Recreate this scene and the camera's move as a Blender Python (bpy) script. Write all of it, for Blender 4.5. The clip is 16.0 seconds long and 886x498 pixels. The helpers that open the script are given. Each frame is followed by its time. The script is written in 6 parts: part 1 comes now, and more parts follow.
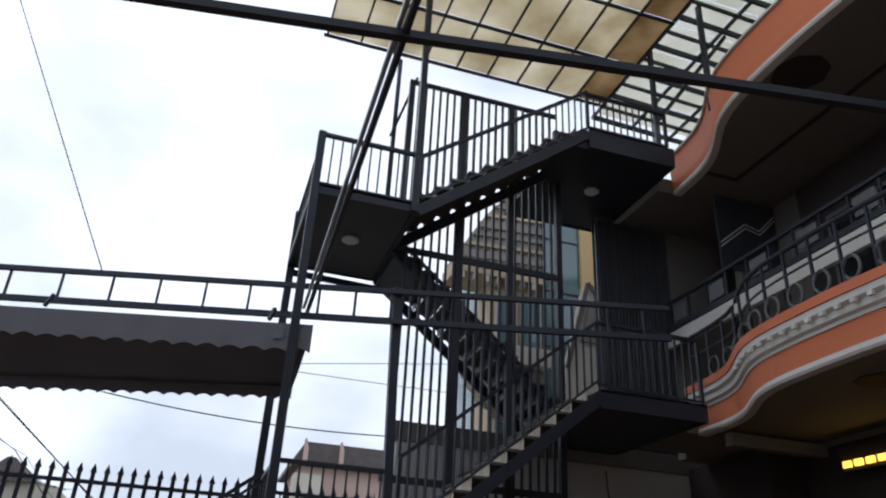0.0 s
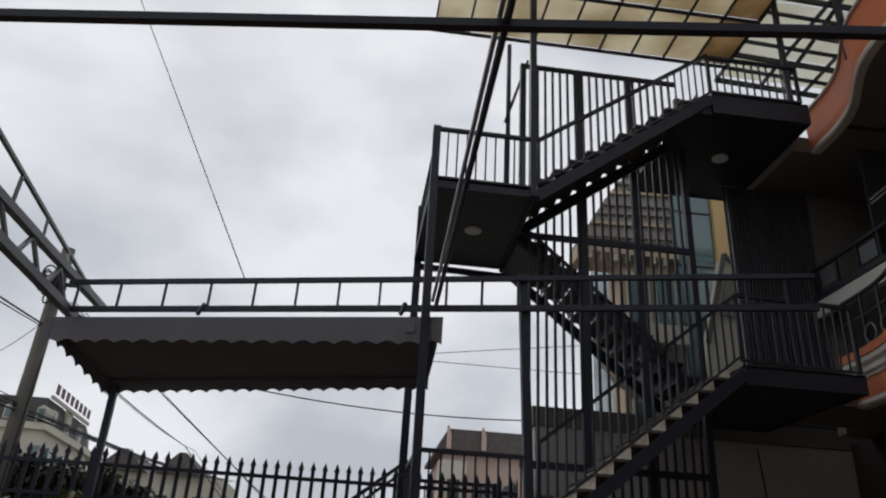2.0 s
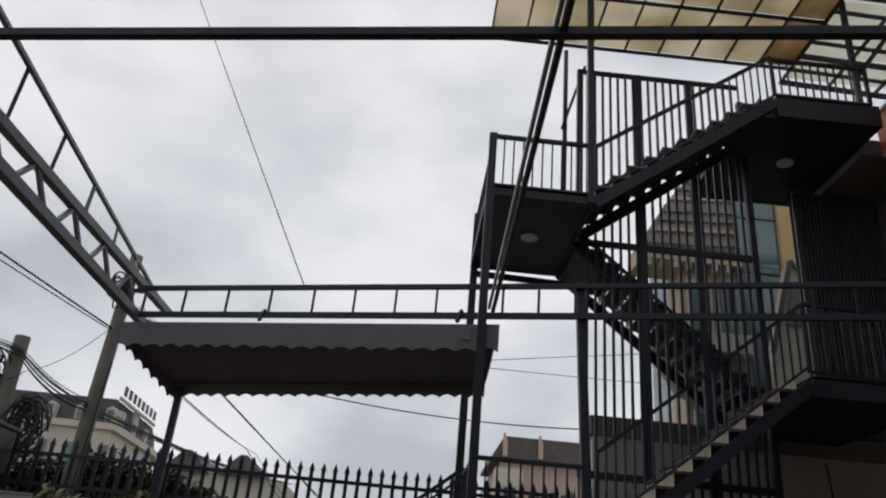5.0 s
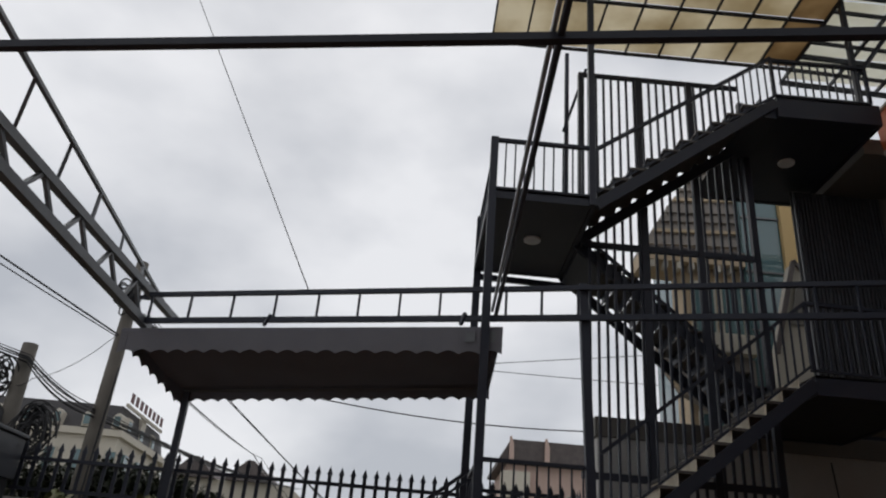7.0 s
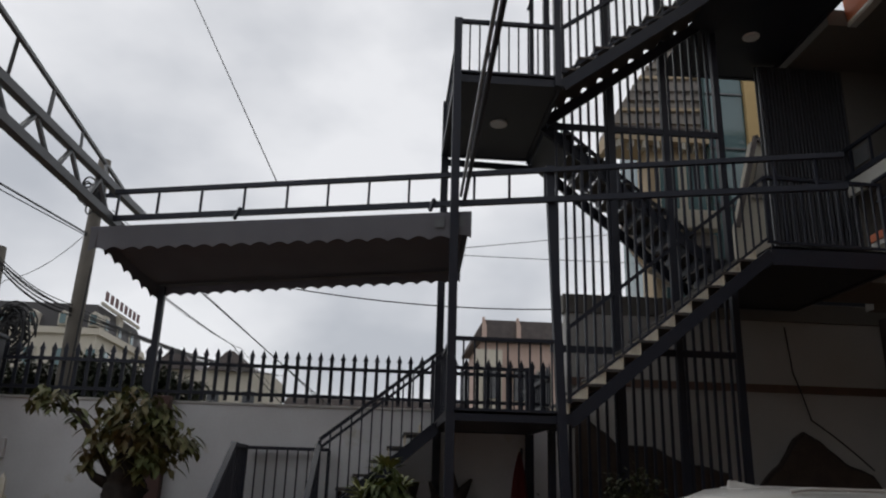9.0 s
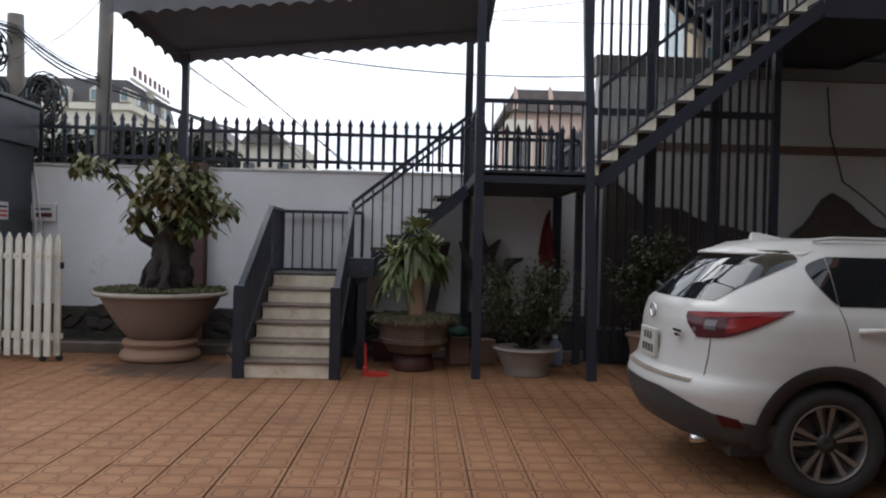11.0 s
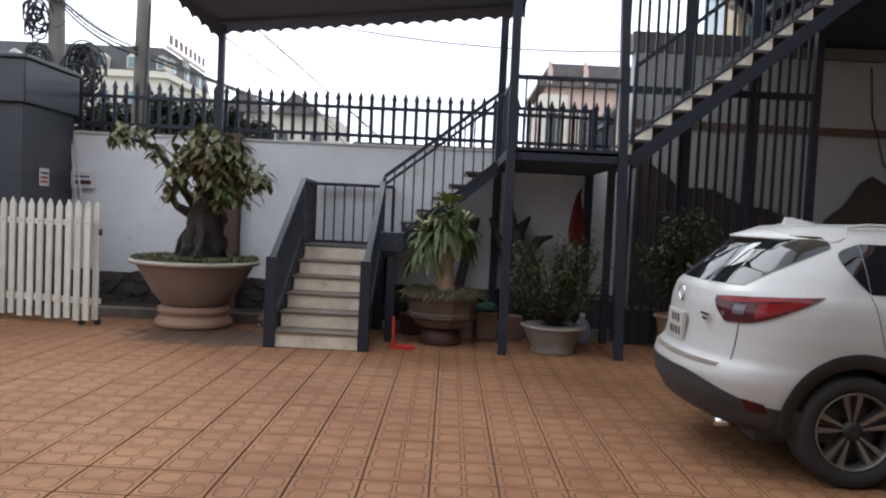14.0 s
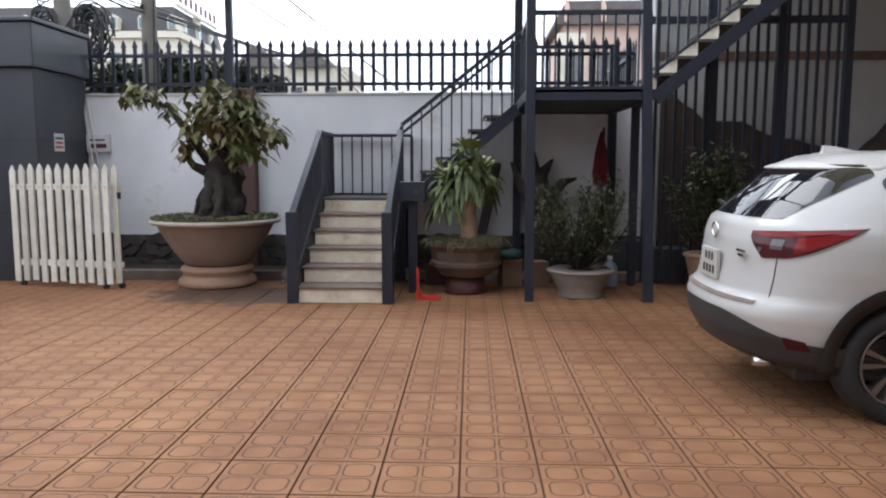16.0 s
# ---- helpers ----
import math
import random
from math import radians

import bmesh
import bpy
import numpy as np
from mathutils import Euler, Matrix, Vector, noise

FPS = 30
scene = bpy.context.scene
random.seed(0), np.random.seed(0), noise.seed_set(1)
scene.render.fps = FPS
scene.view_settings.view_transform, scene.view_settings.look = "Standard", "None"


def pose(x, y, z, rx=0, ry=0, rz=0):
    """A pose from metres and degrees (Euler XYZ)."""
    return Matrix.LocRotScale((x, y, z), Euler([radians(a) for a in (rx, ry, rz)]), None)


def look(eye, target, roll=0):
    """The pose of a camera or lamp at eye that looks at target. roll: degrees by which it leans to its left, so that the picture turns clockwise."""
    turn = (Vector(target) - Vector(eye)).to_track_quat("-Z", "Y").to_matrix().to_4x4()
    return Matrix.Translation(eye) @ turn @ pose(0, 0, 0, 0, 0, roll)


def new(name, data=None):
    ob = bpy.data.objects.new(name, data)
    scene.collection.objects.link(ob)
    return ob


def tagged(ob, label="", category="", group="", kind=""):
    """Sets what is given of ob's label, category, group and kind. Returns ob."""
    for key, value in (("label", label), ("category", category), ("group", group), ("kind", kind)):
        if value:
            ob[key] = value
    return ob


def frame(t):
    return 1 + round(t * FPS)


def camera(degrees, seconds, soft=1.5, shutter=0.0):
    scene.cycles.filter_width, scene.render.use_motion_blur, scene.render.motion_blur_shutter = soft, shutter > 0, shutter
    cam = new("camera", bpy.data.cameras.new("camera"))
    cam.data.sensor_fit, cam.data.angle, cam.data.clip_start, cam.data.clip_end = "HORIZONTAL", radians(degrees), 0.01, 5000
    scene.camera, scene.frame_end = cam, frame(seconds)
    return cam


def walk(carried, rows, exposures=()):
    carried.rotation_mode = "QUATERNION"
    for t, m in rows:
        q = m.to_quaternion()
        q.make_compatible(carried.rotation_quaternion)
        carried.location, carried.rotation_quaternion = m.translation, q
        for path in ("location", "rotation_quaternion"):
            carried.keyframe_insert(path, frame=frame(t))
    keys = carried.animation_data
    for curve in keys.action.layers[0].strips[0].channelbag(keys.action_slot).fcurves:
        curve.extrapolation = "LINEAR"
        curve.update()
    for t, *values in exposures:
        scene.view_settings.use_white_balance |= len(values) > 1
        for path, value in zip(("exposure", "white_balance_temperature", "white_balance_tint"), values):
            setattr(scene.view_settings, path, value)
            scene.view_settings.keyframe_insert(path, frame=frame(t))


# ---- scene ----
cam = camera(61.41, 16.0, soft=2.1)
# seconds, eye x y z, yaw, pitch, roll
EXPO = [(0.0,0.66,5850,10),(0.3,0.38,5950,10),(0.6,0.18,6100,10),(1.5,0.1,6350,10),(2.5,0.1,6400,10),(8.4,0.08,6450,10),(9.0,0.1,6450,10),(9.5,0.22,6450,10),(10.0,0.65,6250,10),(10.4,0.95,6150,10),(12.3,1.62,5980,10),(14.5,1.77,5970,10),(16.0,2.0,5950,10)]
ROWS = [
    (0, -0.038, -0.078, 1.680, -16.53, 26.77, 3.24),
    (0.5, -0.029, -0.069, 1.710, -11.62, 25.87, 4.11),
    (1, -0.024, -0.119, 1.712, -8.11, 24.73, 4.09),
    (1.5, -0.011, -0.135, 1.693, -4.55, 25.51, 4.25),
    (2, 0.002, -0.130, 1.705, -5.80, 25.06, 3.37),
    (2.5, -0.010, -0.159, 1.692, -3.33, 25.60, 3.92),
    (3, -0.022, -0.144, 1.687, 0.31, 25.50, 5.08),
    (3.5, -0.027, -0.170, 1.685, -0.68, 25.10, 4.98),
    (4, -0.027, -0.157, 1.684, -0.79, 24.66, 4.95),
    (4.2, -0.019, -0.148, 1.693, -1.10, 25.01, 5.34),
    (6.3, -0.001, -0.150, 1.715, -0.99, 25.28, 5.37),
    (6.5, -0.008, -0.138, 1.714, -1.63, 25.28, 4.80),
    (7, 0.013, -0.208, 1.679, -0.62, 25.48, 4.92),
    (7.5, 0.009, -0.260, 1.661, 0.48, 25.66, 5.15),
    (8, 0.000, -0.244, 1.666, -1.15, 26.63, 5.14),
    (8.5, 0.008, -0.269, 1.675, -5.08, 24.21, 2.97),
    (9, 0.018, -0.294, 1.638, -3.66, 16.96, 1.72),
    (9.5, 0.019, -0.283, 1.584, -1.43, 10.95, 0.95),
    (10, 0.019, -0.272, 1.543, -1.86, 3.01, 1.77),
    (10.2, 0.037, -0.266, 1.527, -2.12, 1.64, 1.55),
    (12.3, 0.062, -0.234, 1.556, -0.91, -1.05, 0.93),
    (12.5, 0.078, -0.244, 1.560, -1.96, -0.97, 0.75),
    (13, 0.069, -0.260, 1.566, -1.53, -1.49, 0.52),
    (13.5, 0.064, -0.288, 1.556, -1.18, -1.77, 2.71),
    (14, 0.047, -0.292, 1.559, 0.46, -2.51, 2.71),
    (14.5, 0.048, -0.299, 1.556, 1.07, -2.64, 2.50),
    (15, 0.059, -0.277, 1.551, 2.03, -3.90, 2.25),
    (15.5, 0.073, -0.241, 1.550, 1.08, -3.72, 2.46),
    (16, 0.049, -0.123, 1.542, 2.13, -6.48, -0.00),
]
walk(cam, [(t, pose(x, y, z, 0, 0, yaw) @ pose(0, 0, 0, 90 + pitch) @ pose(0, 0, 0, 0, 0, roll)) for t, x, y, z, yaw, pitch, roll in ROWS],
     exposures=EXPO)

# ---- world and sun: a bright overcast sky ----
world = bpy.data.worlds.new("overcast")
scene.world = world
world.use_nodes = True
wn, wl = world.node_tree.nodes, world.node_tree.links
wn.clear()
w_out = wn.new("ShaderNodeOutputWorld")
w_bg = wn.new("ShaderNodeBackground")
w_sky = wn.new("ShaderNodeTexSky")
w_sky.sky_type, w_sky.sun_disc = "NISHITA", False
w_sky.sun_elevation, w_sky.sun_rotation = radians(50), radians(-15)
w_dim = wn.new("ShaderNodeVectorMath")
w_dim.operation = "SCALE"
w_dim.inputs["Scale"].default_value = 0.05
w_co = wn.new("ShaderNodeTexCoord")
w_map = wn.new("ShaderNodeMapping")
w_map.inputs["Scale"].default_value = (1.0, 1.0, 1.7)
w_n1 = wn.new("ShaderNodeTexNoise")
w_n1.inputs["Scale"].default_value, w_n1.inputs["Detail"].default_value = 2.6, 5.0
w_n1.inputs["Roughness"].default_value = 0.45
w_ramp = wn.new("ShaderNodeValToRGB")
w_ramp.color_ramp.elements[0].position, w_ramp.color_ramp.elements[0].color = 0.37, (0.47, 0.49, 0.53, 1)
w_ramp.color_ramp.elements[1].position, w_ramp.color_ramp.elements[1].color = 0.60, (0.80, 0.805, 0.825, 1)
w_mix = wn.new("ShaderNodeMixRGB")
w_mix.inputs["Fac"].default_value = 0.93
wl.new(w_co.outputs["Generated"], w_map.inputs["Vector"])
wl.new(w_map.outputs["Vector"], w_n1.inputs["Vector"])
wl.new(w_n1.outputs["Fac"], w_ramp.inputs["Fac"])
wl.new(w_sky.outputs["Color"], w_dim.inputs[0])
wl.new(w_dim.outputs["Vector"], w_mix.inputs["Color1"])
wl.new(w_ramp.outputs["Color"], w_mix.inputs["Color2"])
wl.new(w_mix.outputs["Color"], w_bg.inputs["Color"])
w_bg.inputs["Strength"].default_value = 1.0
wl.new(w_bg.outputs["Background"], w_out.inputs["Surface"])
sun_data = bpy.data.lights.new("sun", "SUN")
sun_data.energy, sun_data.angle, sun_data.color = 0.5, radians(40), (1.0, 0.97, 0.92)
sun = new("sun", sun_data)
sun.matrix_world = look((-9, 34, 34), (0, 8.0, 0))


# ---- materials ----
def material(name, base, rough=0.6, metal=0.0, second=None, scale=6.0, fine=60.0, amount=0.5, bump=0.15, island=False, spec=0.5, stain=None):
    """A surface with two scales of variation in colour, roughness and relief."""
    m = bpy.data.materials.new(name)
    m.use_nodes = True
    n, l = m.node_tree.nodes, m.node_tree.links
    b = n["Principled BSDF"]
    b.inputs["Metallic"].default_value = metal
    b.inputs["Specular IOR Level"].default_value = spec
    second = second or tuple(c * 0.7 for c in base)
    co = n.new("ShaderNodeNewGeometry")
    big, small = n.new("ShaderNodeTexNoise"), n.new("ShaderNodeTexNoise")
    for q, s in ((big, scale), (small, fine)):
        q.inputs["Scale"].default_value, q.inputs["Detail"].default_value = s, 4.0
        l.new(co.outputs["Position"], q.inputs["Vector"])
    mix = n.new("ShaderNodeMixRGB")
    mix.inputs["Color1"].default_value, mix.inputs["Color2"].default_value = (*base, 1), (*second, 1)
    add = n.new("ShaderNodeMath")
    add.operation = "MULTIPLY_ADD"
    add.inputs[1].default_value = 0.35
    l.new(small.outputs["Fac"], add.inputs[0])
    l.new(big.outputs["Fac"], add.inputs[2])
    span = n.new("ShaderNodeMapRange")
    span.inputs["From Min"].default_value, span.inputs["From Max"].default_value = 0.45, 0.9
    span.inputs["To Max"].default_value = amount
    l.new(add.outputs["Value"], span.inputs["Value"])
    l.new(span.outputs["Result"], mix.inputs["Fac"])
    colour = mix.outputs["Color"]
    info = n.new("ShaderNodeObjectInfo")
    vary = n.new("ShaderNodeHueSaturation")
    rng = n.new("ShaderNodeMapRange")
    rng.inputs["To Min"].default_value, rng.inputs["To Max"].default_value = 0.88, 1.10
    l.new(co.outputs["Random Per Island"] if island else info.outputs["Random"], rng.inputs["Value"])
    l.new(rng.outputs["Result"], vary.inputs["Value"])
    l.new(colour, vary.inputs["Color"])
    colour = vary.outputs["Color"]
    if stain:
        st = n.new("ShaderNodeTexNoise")
        st.inputs["Scale"].default_value, st.inputs["Detail"].default_value, st.inputs["Roughness"].default_value = stain[1], 8.0, 0.65
        l.new(co.outputs["Position"], st.inputs["Vector"])
        sr = n.new("ShaderNodeMapRange")
        sr.inputs["From Min"].default_value, sr.inputs["From Max"].default_value = stain[2], stain[2] + 0.14
        sr.inputs["To Max"].default_value = 0.75
        l.new(st.outputs["Fac"], sr.inputs["Value"])
        sm = n.new("ShaderNodeMixRGB")
        sm.inputs["Color2"].default_value = (*stain[0], 1)
        l.new(sr.outputs["Result"], sm.inputs["Fac"])
        l.new(colour, sm.inputs["Color1"])
        colour = sm.outputs["Color"]
    l.new(colour, b.inputs["Base Color"])
    rr = n.new("ShaderNodeMapRange")
    rr.inputs["To Min"].default_value, rr.inputs["To Max"].default_value = max(0.02, rough - 0.1), min(1, rough + 0.12)
    l.new(small.outputs["Fac"], rr.inputs["Value"])
    l.new(rr.outputs["Result"], b.inputs["Roughness"])
    if bump:
        bp = n.new("ShaderNodeBump")
        bp.inputs["Strength"].default_value, bp.inputs["Distance"].default_value = bump, 0.01
        l.new(add.outputs["Value"], bp.inputs["Height"])
        l.new(bp.outputs["Normal"], b.inputs["Normal"])
    return m


def glass(name, tint, rough=0.03, shine=0.6):
    m = bpy.data.materials.new(name)
    m.use_nodes = True
    b = m.node_tree.nodes["Principled BSDF"]
    b.inputs["Base Color"].default_value = (*tint, 1)
    b.inputs["Roughness"].default_value = rough
    b.inputs["Specular IOR Level"].default_value = shine
    b.inputs["Coat Weight"].default_value = max(0.0, shine - 0.3)
    return m


def glow(name, colour, strength):
    m = bpy.data.materials.new(name)
    m.use_nodes = True
    b = m.node_tree.nodes["Principled BSDF"]
    b.inputs["Emission Color"].default_value, b.inputs["Emission Strength"].default_value = (*colour, 1), strength
    b.inputs["Base Color"].default_value = (*colour, 1)
    return m


STEEL = material("painted_steel", (0.023, 0.027, 0.041), 0.48, 0.0, (0.034, 0.036, 0.046), 3, 45, 0.5, 0.08, spec=0.3)
SLATGREY = material("dark_grey_slat_paint", (0.075, 0.08, 0.09), 0.5, 0.0, (0.055, 0.055, 0.06), 3, 45, 0.6, 0.08)
STEEL_GREY = material("grey_painted_steel", (0.13, 0.14, 0.15), 0.45, 0.1, (0.09, 0.09, 0.09), 3, 45, 0.6, 0.08)
SHEDGREY = material("dull_grey_sheet", (0.075, 0.08, 0.088), 0.6, 0, (0.05, 0.05, 0.055), 2, 40, 0.7, 0.1)
# paler metal for one pipe of the pair: its sky sheen is in the colour
PIPE = material("sky_sheen_grey_pipe", (0.42, 0.43, 0.45), 0.32, 0.75, (0.28, 0.28, 0.29), 5, 50, 0.7, 0.05)
RISER = material("white_riser", (0.80, 0.73, 0.58), 0.65, 0, (0.52, 0.42, 0.30), 5, 40, 0.7, 0.1, stain=((0.46, 0.30, 0.17), 5.0, 0.60))
TREAD_WARM = material("brown_stone_tread", (0.20, 0.145, 0.115), 0.6, 0, (0.12, 0.09, 0.075), 6, 60, 0.7, 0.15)
TREAD = material("dark_tread", (0.06, 0.055, 0.052), 0.55, 0, (0.11, 0.095, 0.085), 6, 60, 0.6, 0.15)
PLASTER = material("white_plaster", (0.78, 0.785, 0.80), 0.85, 0, (0.62, 0.62, 0.63), 1.3, 30, 0.7, 0.1, stain=((0.50, 0.46, 0.36), 1.7, 0.61))
PLASTER_GREY = material("grey_plaster", (0.48, 0.47, 0.45), 0.85, 0, (0.38, 0.37, 0.35), 1.1, 30, 0.7, 0.1, stain=((0.42, 0.39, 0.32), 1.4, 0.64))
BROWN = material("brown_band", (0.16, 0.10, 0.075), 0.7, 0, (0.10, 0.07, 0.055), 4, 40, 0.6)
PILLAR = material("red_brown_pillar", (0.115, 0.06, 0.05), 0.7, 0, (0.07, 0.042, 0.036), 4, 40, 0.6)
STONE = material("dark_rubble_stone", (0.075, 0.066, 0.056), 0.9, 0, (0.035, 0.032, 0.028), 5, 40, 0.8, 0.5)
KERB = material("concrete_kerb", (0.21, 0.17, 0.14), 0.9, 0, (0.12, 0.095, 0.075), 4, 40, 0.8, 0.3)
ORANGE = material("orange_paint", (0.66, 0.19, 0.075), 0.6, 0, (0.58, 0.18, 0.09), 1.5, 30, 0.5, 0.05)
CREAM = material("off_white_moulding", (0.66, 0.65, 0.60), 0.7, 0, (0.55, 0.53, 0.48), 2.5, 30, 0.5, 0.08)
SOFFIT = material("grey_soffit", (0.18, 0.168, 0.152), 0.8, 0, (0.14, 0.13, 0.115), 1.0, 20, 0.5, 0.05)
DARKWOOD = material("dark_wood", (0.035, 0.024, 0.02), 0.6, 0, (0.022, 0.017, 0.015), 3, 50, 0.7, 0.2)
DRIFT = material("weathered_root", (0.075, 0.058, 0.05), 0.9, 0, (0.035, 0.028, 0.025), 6, 40, 0.9, 0.5)
SLAB = material("rough_slab_wood", (0.072, 0.052, 0.041), 0.8, 0, (0.042, 0.031, 0.026), 4, 30, 0.9, 0.4)
FABRIC = material("grey_awning_fabric", (0.155, 0.158, 0.190), 0.85, 0, (0.125, 0.127, 0.152), 2, 80, 0.6, 0.1)
FABRIC_LIGHT = material("light_grey_awning_fabric", (0.145, 0.145, 0.16), 0.85, 0, (0.12, 0.12, 0.135), 2, 80, 0.6, 0.1)
CABLE = material("black_cable", (0.02, 0.02, 0.022), 0.6, 0, bump=0)
CONCRETE = material("pole_concrete", (0.15, 0.135, 0.115), 0.9, 0, (0.10, 0.09, 0.078), 3, 40, 0.7, 0.3)
POT = material("grey_brown_ceramic", (0.33, 0.25, 0.205), 0.6, 0, (0.22, 0.17, 0.14), 3, 30, 0.7, 0.15)
POT_MID = material("dusty_brown_ceramic", (0.30, 0.26, 0.22), 0.65, 0, (0.17, 0.135, 0.115), 3, 30, 0.7, 0.2)
POT_RIM = material("pale_ceramic_rim", (0.46, 0.42, 0.36), 0.65, 0, (0.34, 0.29, 0.24), 4, 30, 0.7, 0.15)
TERRACOTTA = material("worn_terracotta", (0.38, 0.23, 0.15), 0.75, 0, (0.26, 0.17, 0.12), 4, 30, 0.7, 0.2)
POT_DARK = material("brown_glazed_pot", (0.14, 0.095, 0.07), 0.6, 0, (0.08, 0.06, 0.05), 4, 30, 0.8, 0.2)
SOIL = material("dark_soil", (0.05, 0.035, 0.025), 0.95, 0, bump=0.8)
BARK = material("dark_bark", (0.036, 0.028, 0.023), 0.92, 0, (0.016, 0.013, 0.012), 7, 40, 0.9, 0.9)
BARK_PALE = material("pale_tan_bark", (0.36, 0.235, 0.15), 0.85, 0, (0.24, 0.15, 0.10), 7, 40, 0.8, 0.6)
LEAF = material("green_leaf", (0.070, 0.110, 0.028), 0.58, 0, (0.15, 0.105, 0.045), 2.5, 18, 1.0, 0, island=True)
LEAF_DARK = material("dark_leaf", (0.018, 0.028, 0.012), 0.55, 0, (0.032, 0.036, 0.016), 3, 18, 1.0, 0, island=True)
LEAF_SHRUB = material("shrub_leaf", (0.055, 0.075, 0.030), 0.5, 0, (0.09, 0.095, 0.042), 3, 18, 1.0, 0, island=True)
LEAF_YELLOW = material("yellow_green_leaf", (0.13, 0.18, 0.04), 0.5, 0, (0.30, 0.30, 0.10), 4, 18, 1.0, 0, island=True)
LEAF_CROTON = material("bicolour_leaf", (0.055, 0.090, 0.028), 0.5, 0, (0.12, 0.14, 0.045), 5, 18, 1.0, 0, island=True)
DRYGRASS = material("dry_grass", (0.075, 0.075, 0.03), 0.8, 0, (0.13, 0.10, 0.055), 5, 40, 1.0, 0, island=True)
MOSS = material("ground_cover", (0.065, 0.085, 0.026), 0.8, 0, (0.10, 0.075, 0.035), 5, 40, 1.0, 0, island=True)
CARWHITE = material("white_car_paint", (0.57, 0.56, 0.535), 0.22, 0, (0.52, 0.51, 0.485), 2, 30, 0.4, 0, spec=0.6)
CLAD = material("dark_grey_plastic", (0.030, 0.031, 0.034), 0.55, 0, (0.06, 0.06, 0.06), 4, 60, 0.5, 0.05)
TYRE = material("tyre_rubber", (0.018, 0.018, 0.019), 0.8, 0, (0.035, 0.03, 0.028), 6, 60, 0.6, 0.2)
ALLOY = material("alloy_metal", (0.25, 0.235, 0.21), 0.42, 0.7, (0.13, 0.12, 0.105), 6, 60, 0.5, 0)
ALLOY_DARK = material("gunmetal", (0.045, 0.045, 0.047), 0.4, 0.5, bump=0)
CHROME = material("chrome", (0.72, 0.72, 0.72), 0.12, 1.0, (0.6, 0.6, 0.6), 6, 60, 0.4, 0)
LAMP_RED = glass("red_lamp_lens", (0.20, 0.010, 0.010), 0.15, 0.3)
LAMP_DARK = glass("smoked_lamp_lens", (0.060, 0.008, 0.009), 0.12, 0.3)
LAMP_CLEAR = glass("clear_lamp_lens", (0.11, 0.095, 0.10), 0.1, 0.5)
CARGLASS = glass("tinted_car_glass", (0.012, 0.013, 0.015), 0.02, 0.4)
GLASS_TEAL = glass("teal_window_glass", (0.10, 0.17, 0.18), 0.05)
GLASS_DARK = glass("dark_window_glass", (0.02, 0.022, 0.025), 0.05)
PICKET = material("white_picket_paint", (0.74, 0.73, 0.67), 0.6, 0, (0.56, 0.52, 0.41), 6, 40, 0.7, 0.1, stain=((0.46, 0.38, 0.22), 7.0, 0.62))
BLACKBOX = material("dark_granite_cladding", (0.040, 0.044, 0.055), 0.32, 0, (0.055, 0.058, 0.068), 3, 120, 0.6, 0.03, spec=0.35)
PLATE = material("cream_number_plate", (0.55, 0.54, 0.50), 0.5, 0, (0.42, 0.39, 0.31), 8, 60, 0.6, 0.05)
LABEL = material("white_label", (0.72, 0.70, 0.70), 0.6, 0, bump=0)
RED = material("red_plastic", (0.60, 0.035, 0.022), 0.45, 0, (0.45, 0.03, 0.02), 5, 40, 0.5, 0)
REDCLOTH = material("red_cloth", (0.115, 0.009, 0.010), 0.9, 0, (0.10, 0.008, 0.008), 5, 60, 0.6, 0.2)
GREENCLOTH = material("green_plastic", (0.015, 0.075, 0.05), 0.5, 0, bump=0)
CARD = material("brown_cardboard", (0.27, 0.17, 0.125), 0.85, 0, (0.2, 0.13, 0.09), 5, 50, 0.6, 0.1)
WHITEPL = material("white_plastic", (0.70, 0.70, 0.70), 0.45, 0, bump=0.03)
ROOFTILE = material("grey_brown_roof", (0.13, 0.11, 0.105), 0.8, 0, (0.08, 0.07, 0.07), 3, 30, 0.8, 0.3)
NB_ROOF = material("weathered_grey_roof", (0.30, 0.27, 0.24), 0.8, 0, (0.20, 0.18, 0.165), 3, 30, 0.8, 0.3)
FAR_WALL = material("far_cream_wall", (0.54, 0.50, 0.42), 0.85, 0, (0.45, 0.42, 0.36), 0.3, 4, 0.5, 0.05)
FAR_PINK = material("far_pink_wall", (0.56, 0.42, 0.36), 0.85, 0, (0.44, 0.31, 0.26), 0.3, 4, 0.5, 0.05)
FAR_YELLOW = material("ochre_wall", (0.58, 0.41, 0.19), 0.85, 0, (0.50, 0.36, 0.17), 0.6, 6, 0.5, 0.05)
FAR_TAN = material("tan_wall", (0.52, 0.41, 0.27), 0.85, 0, (0.42, 0.33, 0.23), 0.6, 6, 0.5, 0.05)
MANSARD = material("dark_mansard_slate", (0.055, 0.052, 0.055), 0.7, 0, (0.08, 0.075, 0.075), 0.6, 5, 0.6, 0.2)
SIGNRED = material("dark_red_letters", (0.10, 0.018, 0.018), 0.5, 0, bump=0)
AMBER = glow("amber_lamp", (1.0, 0.55, 0.06), 1.6)
GROUND = material("far_ground", (0.16, 0.14, 0.11), 0.9, 0, (0.10, 0.10, 0.06), 0.2, 5, 0.8, 0.2)


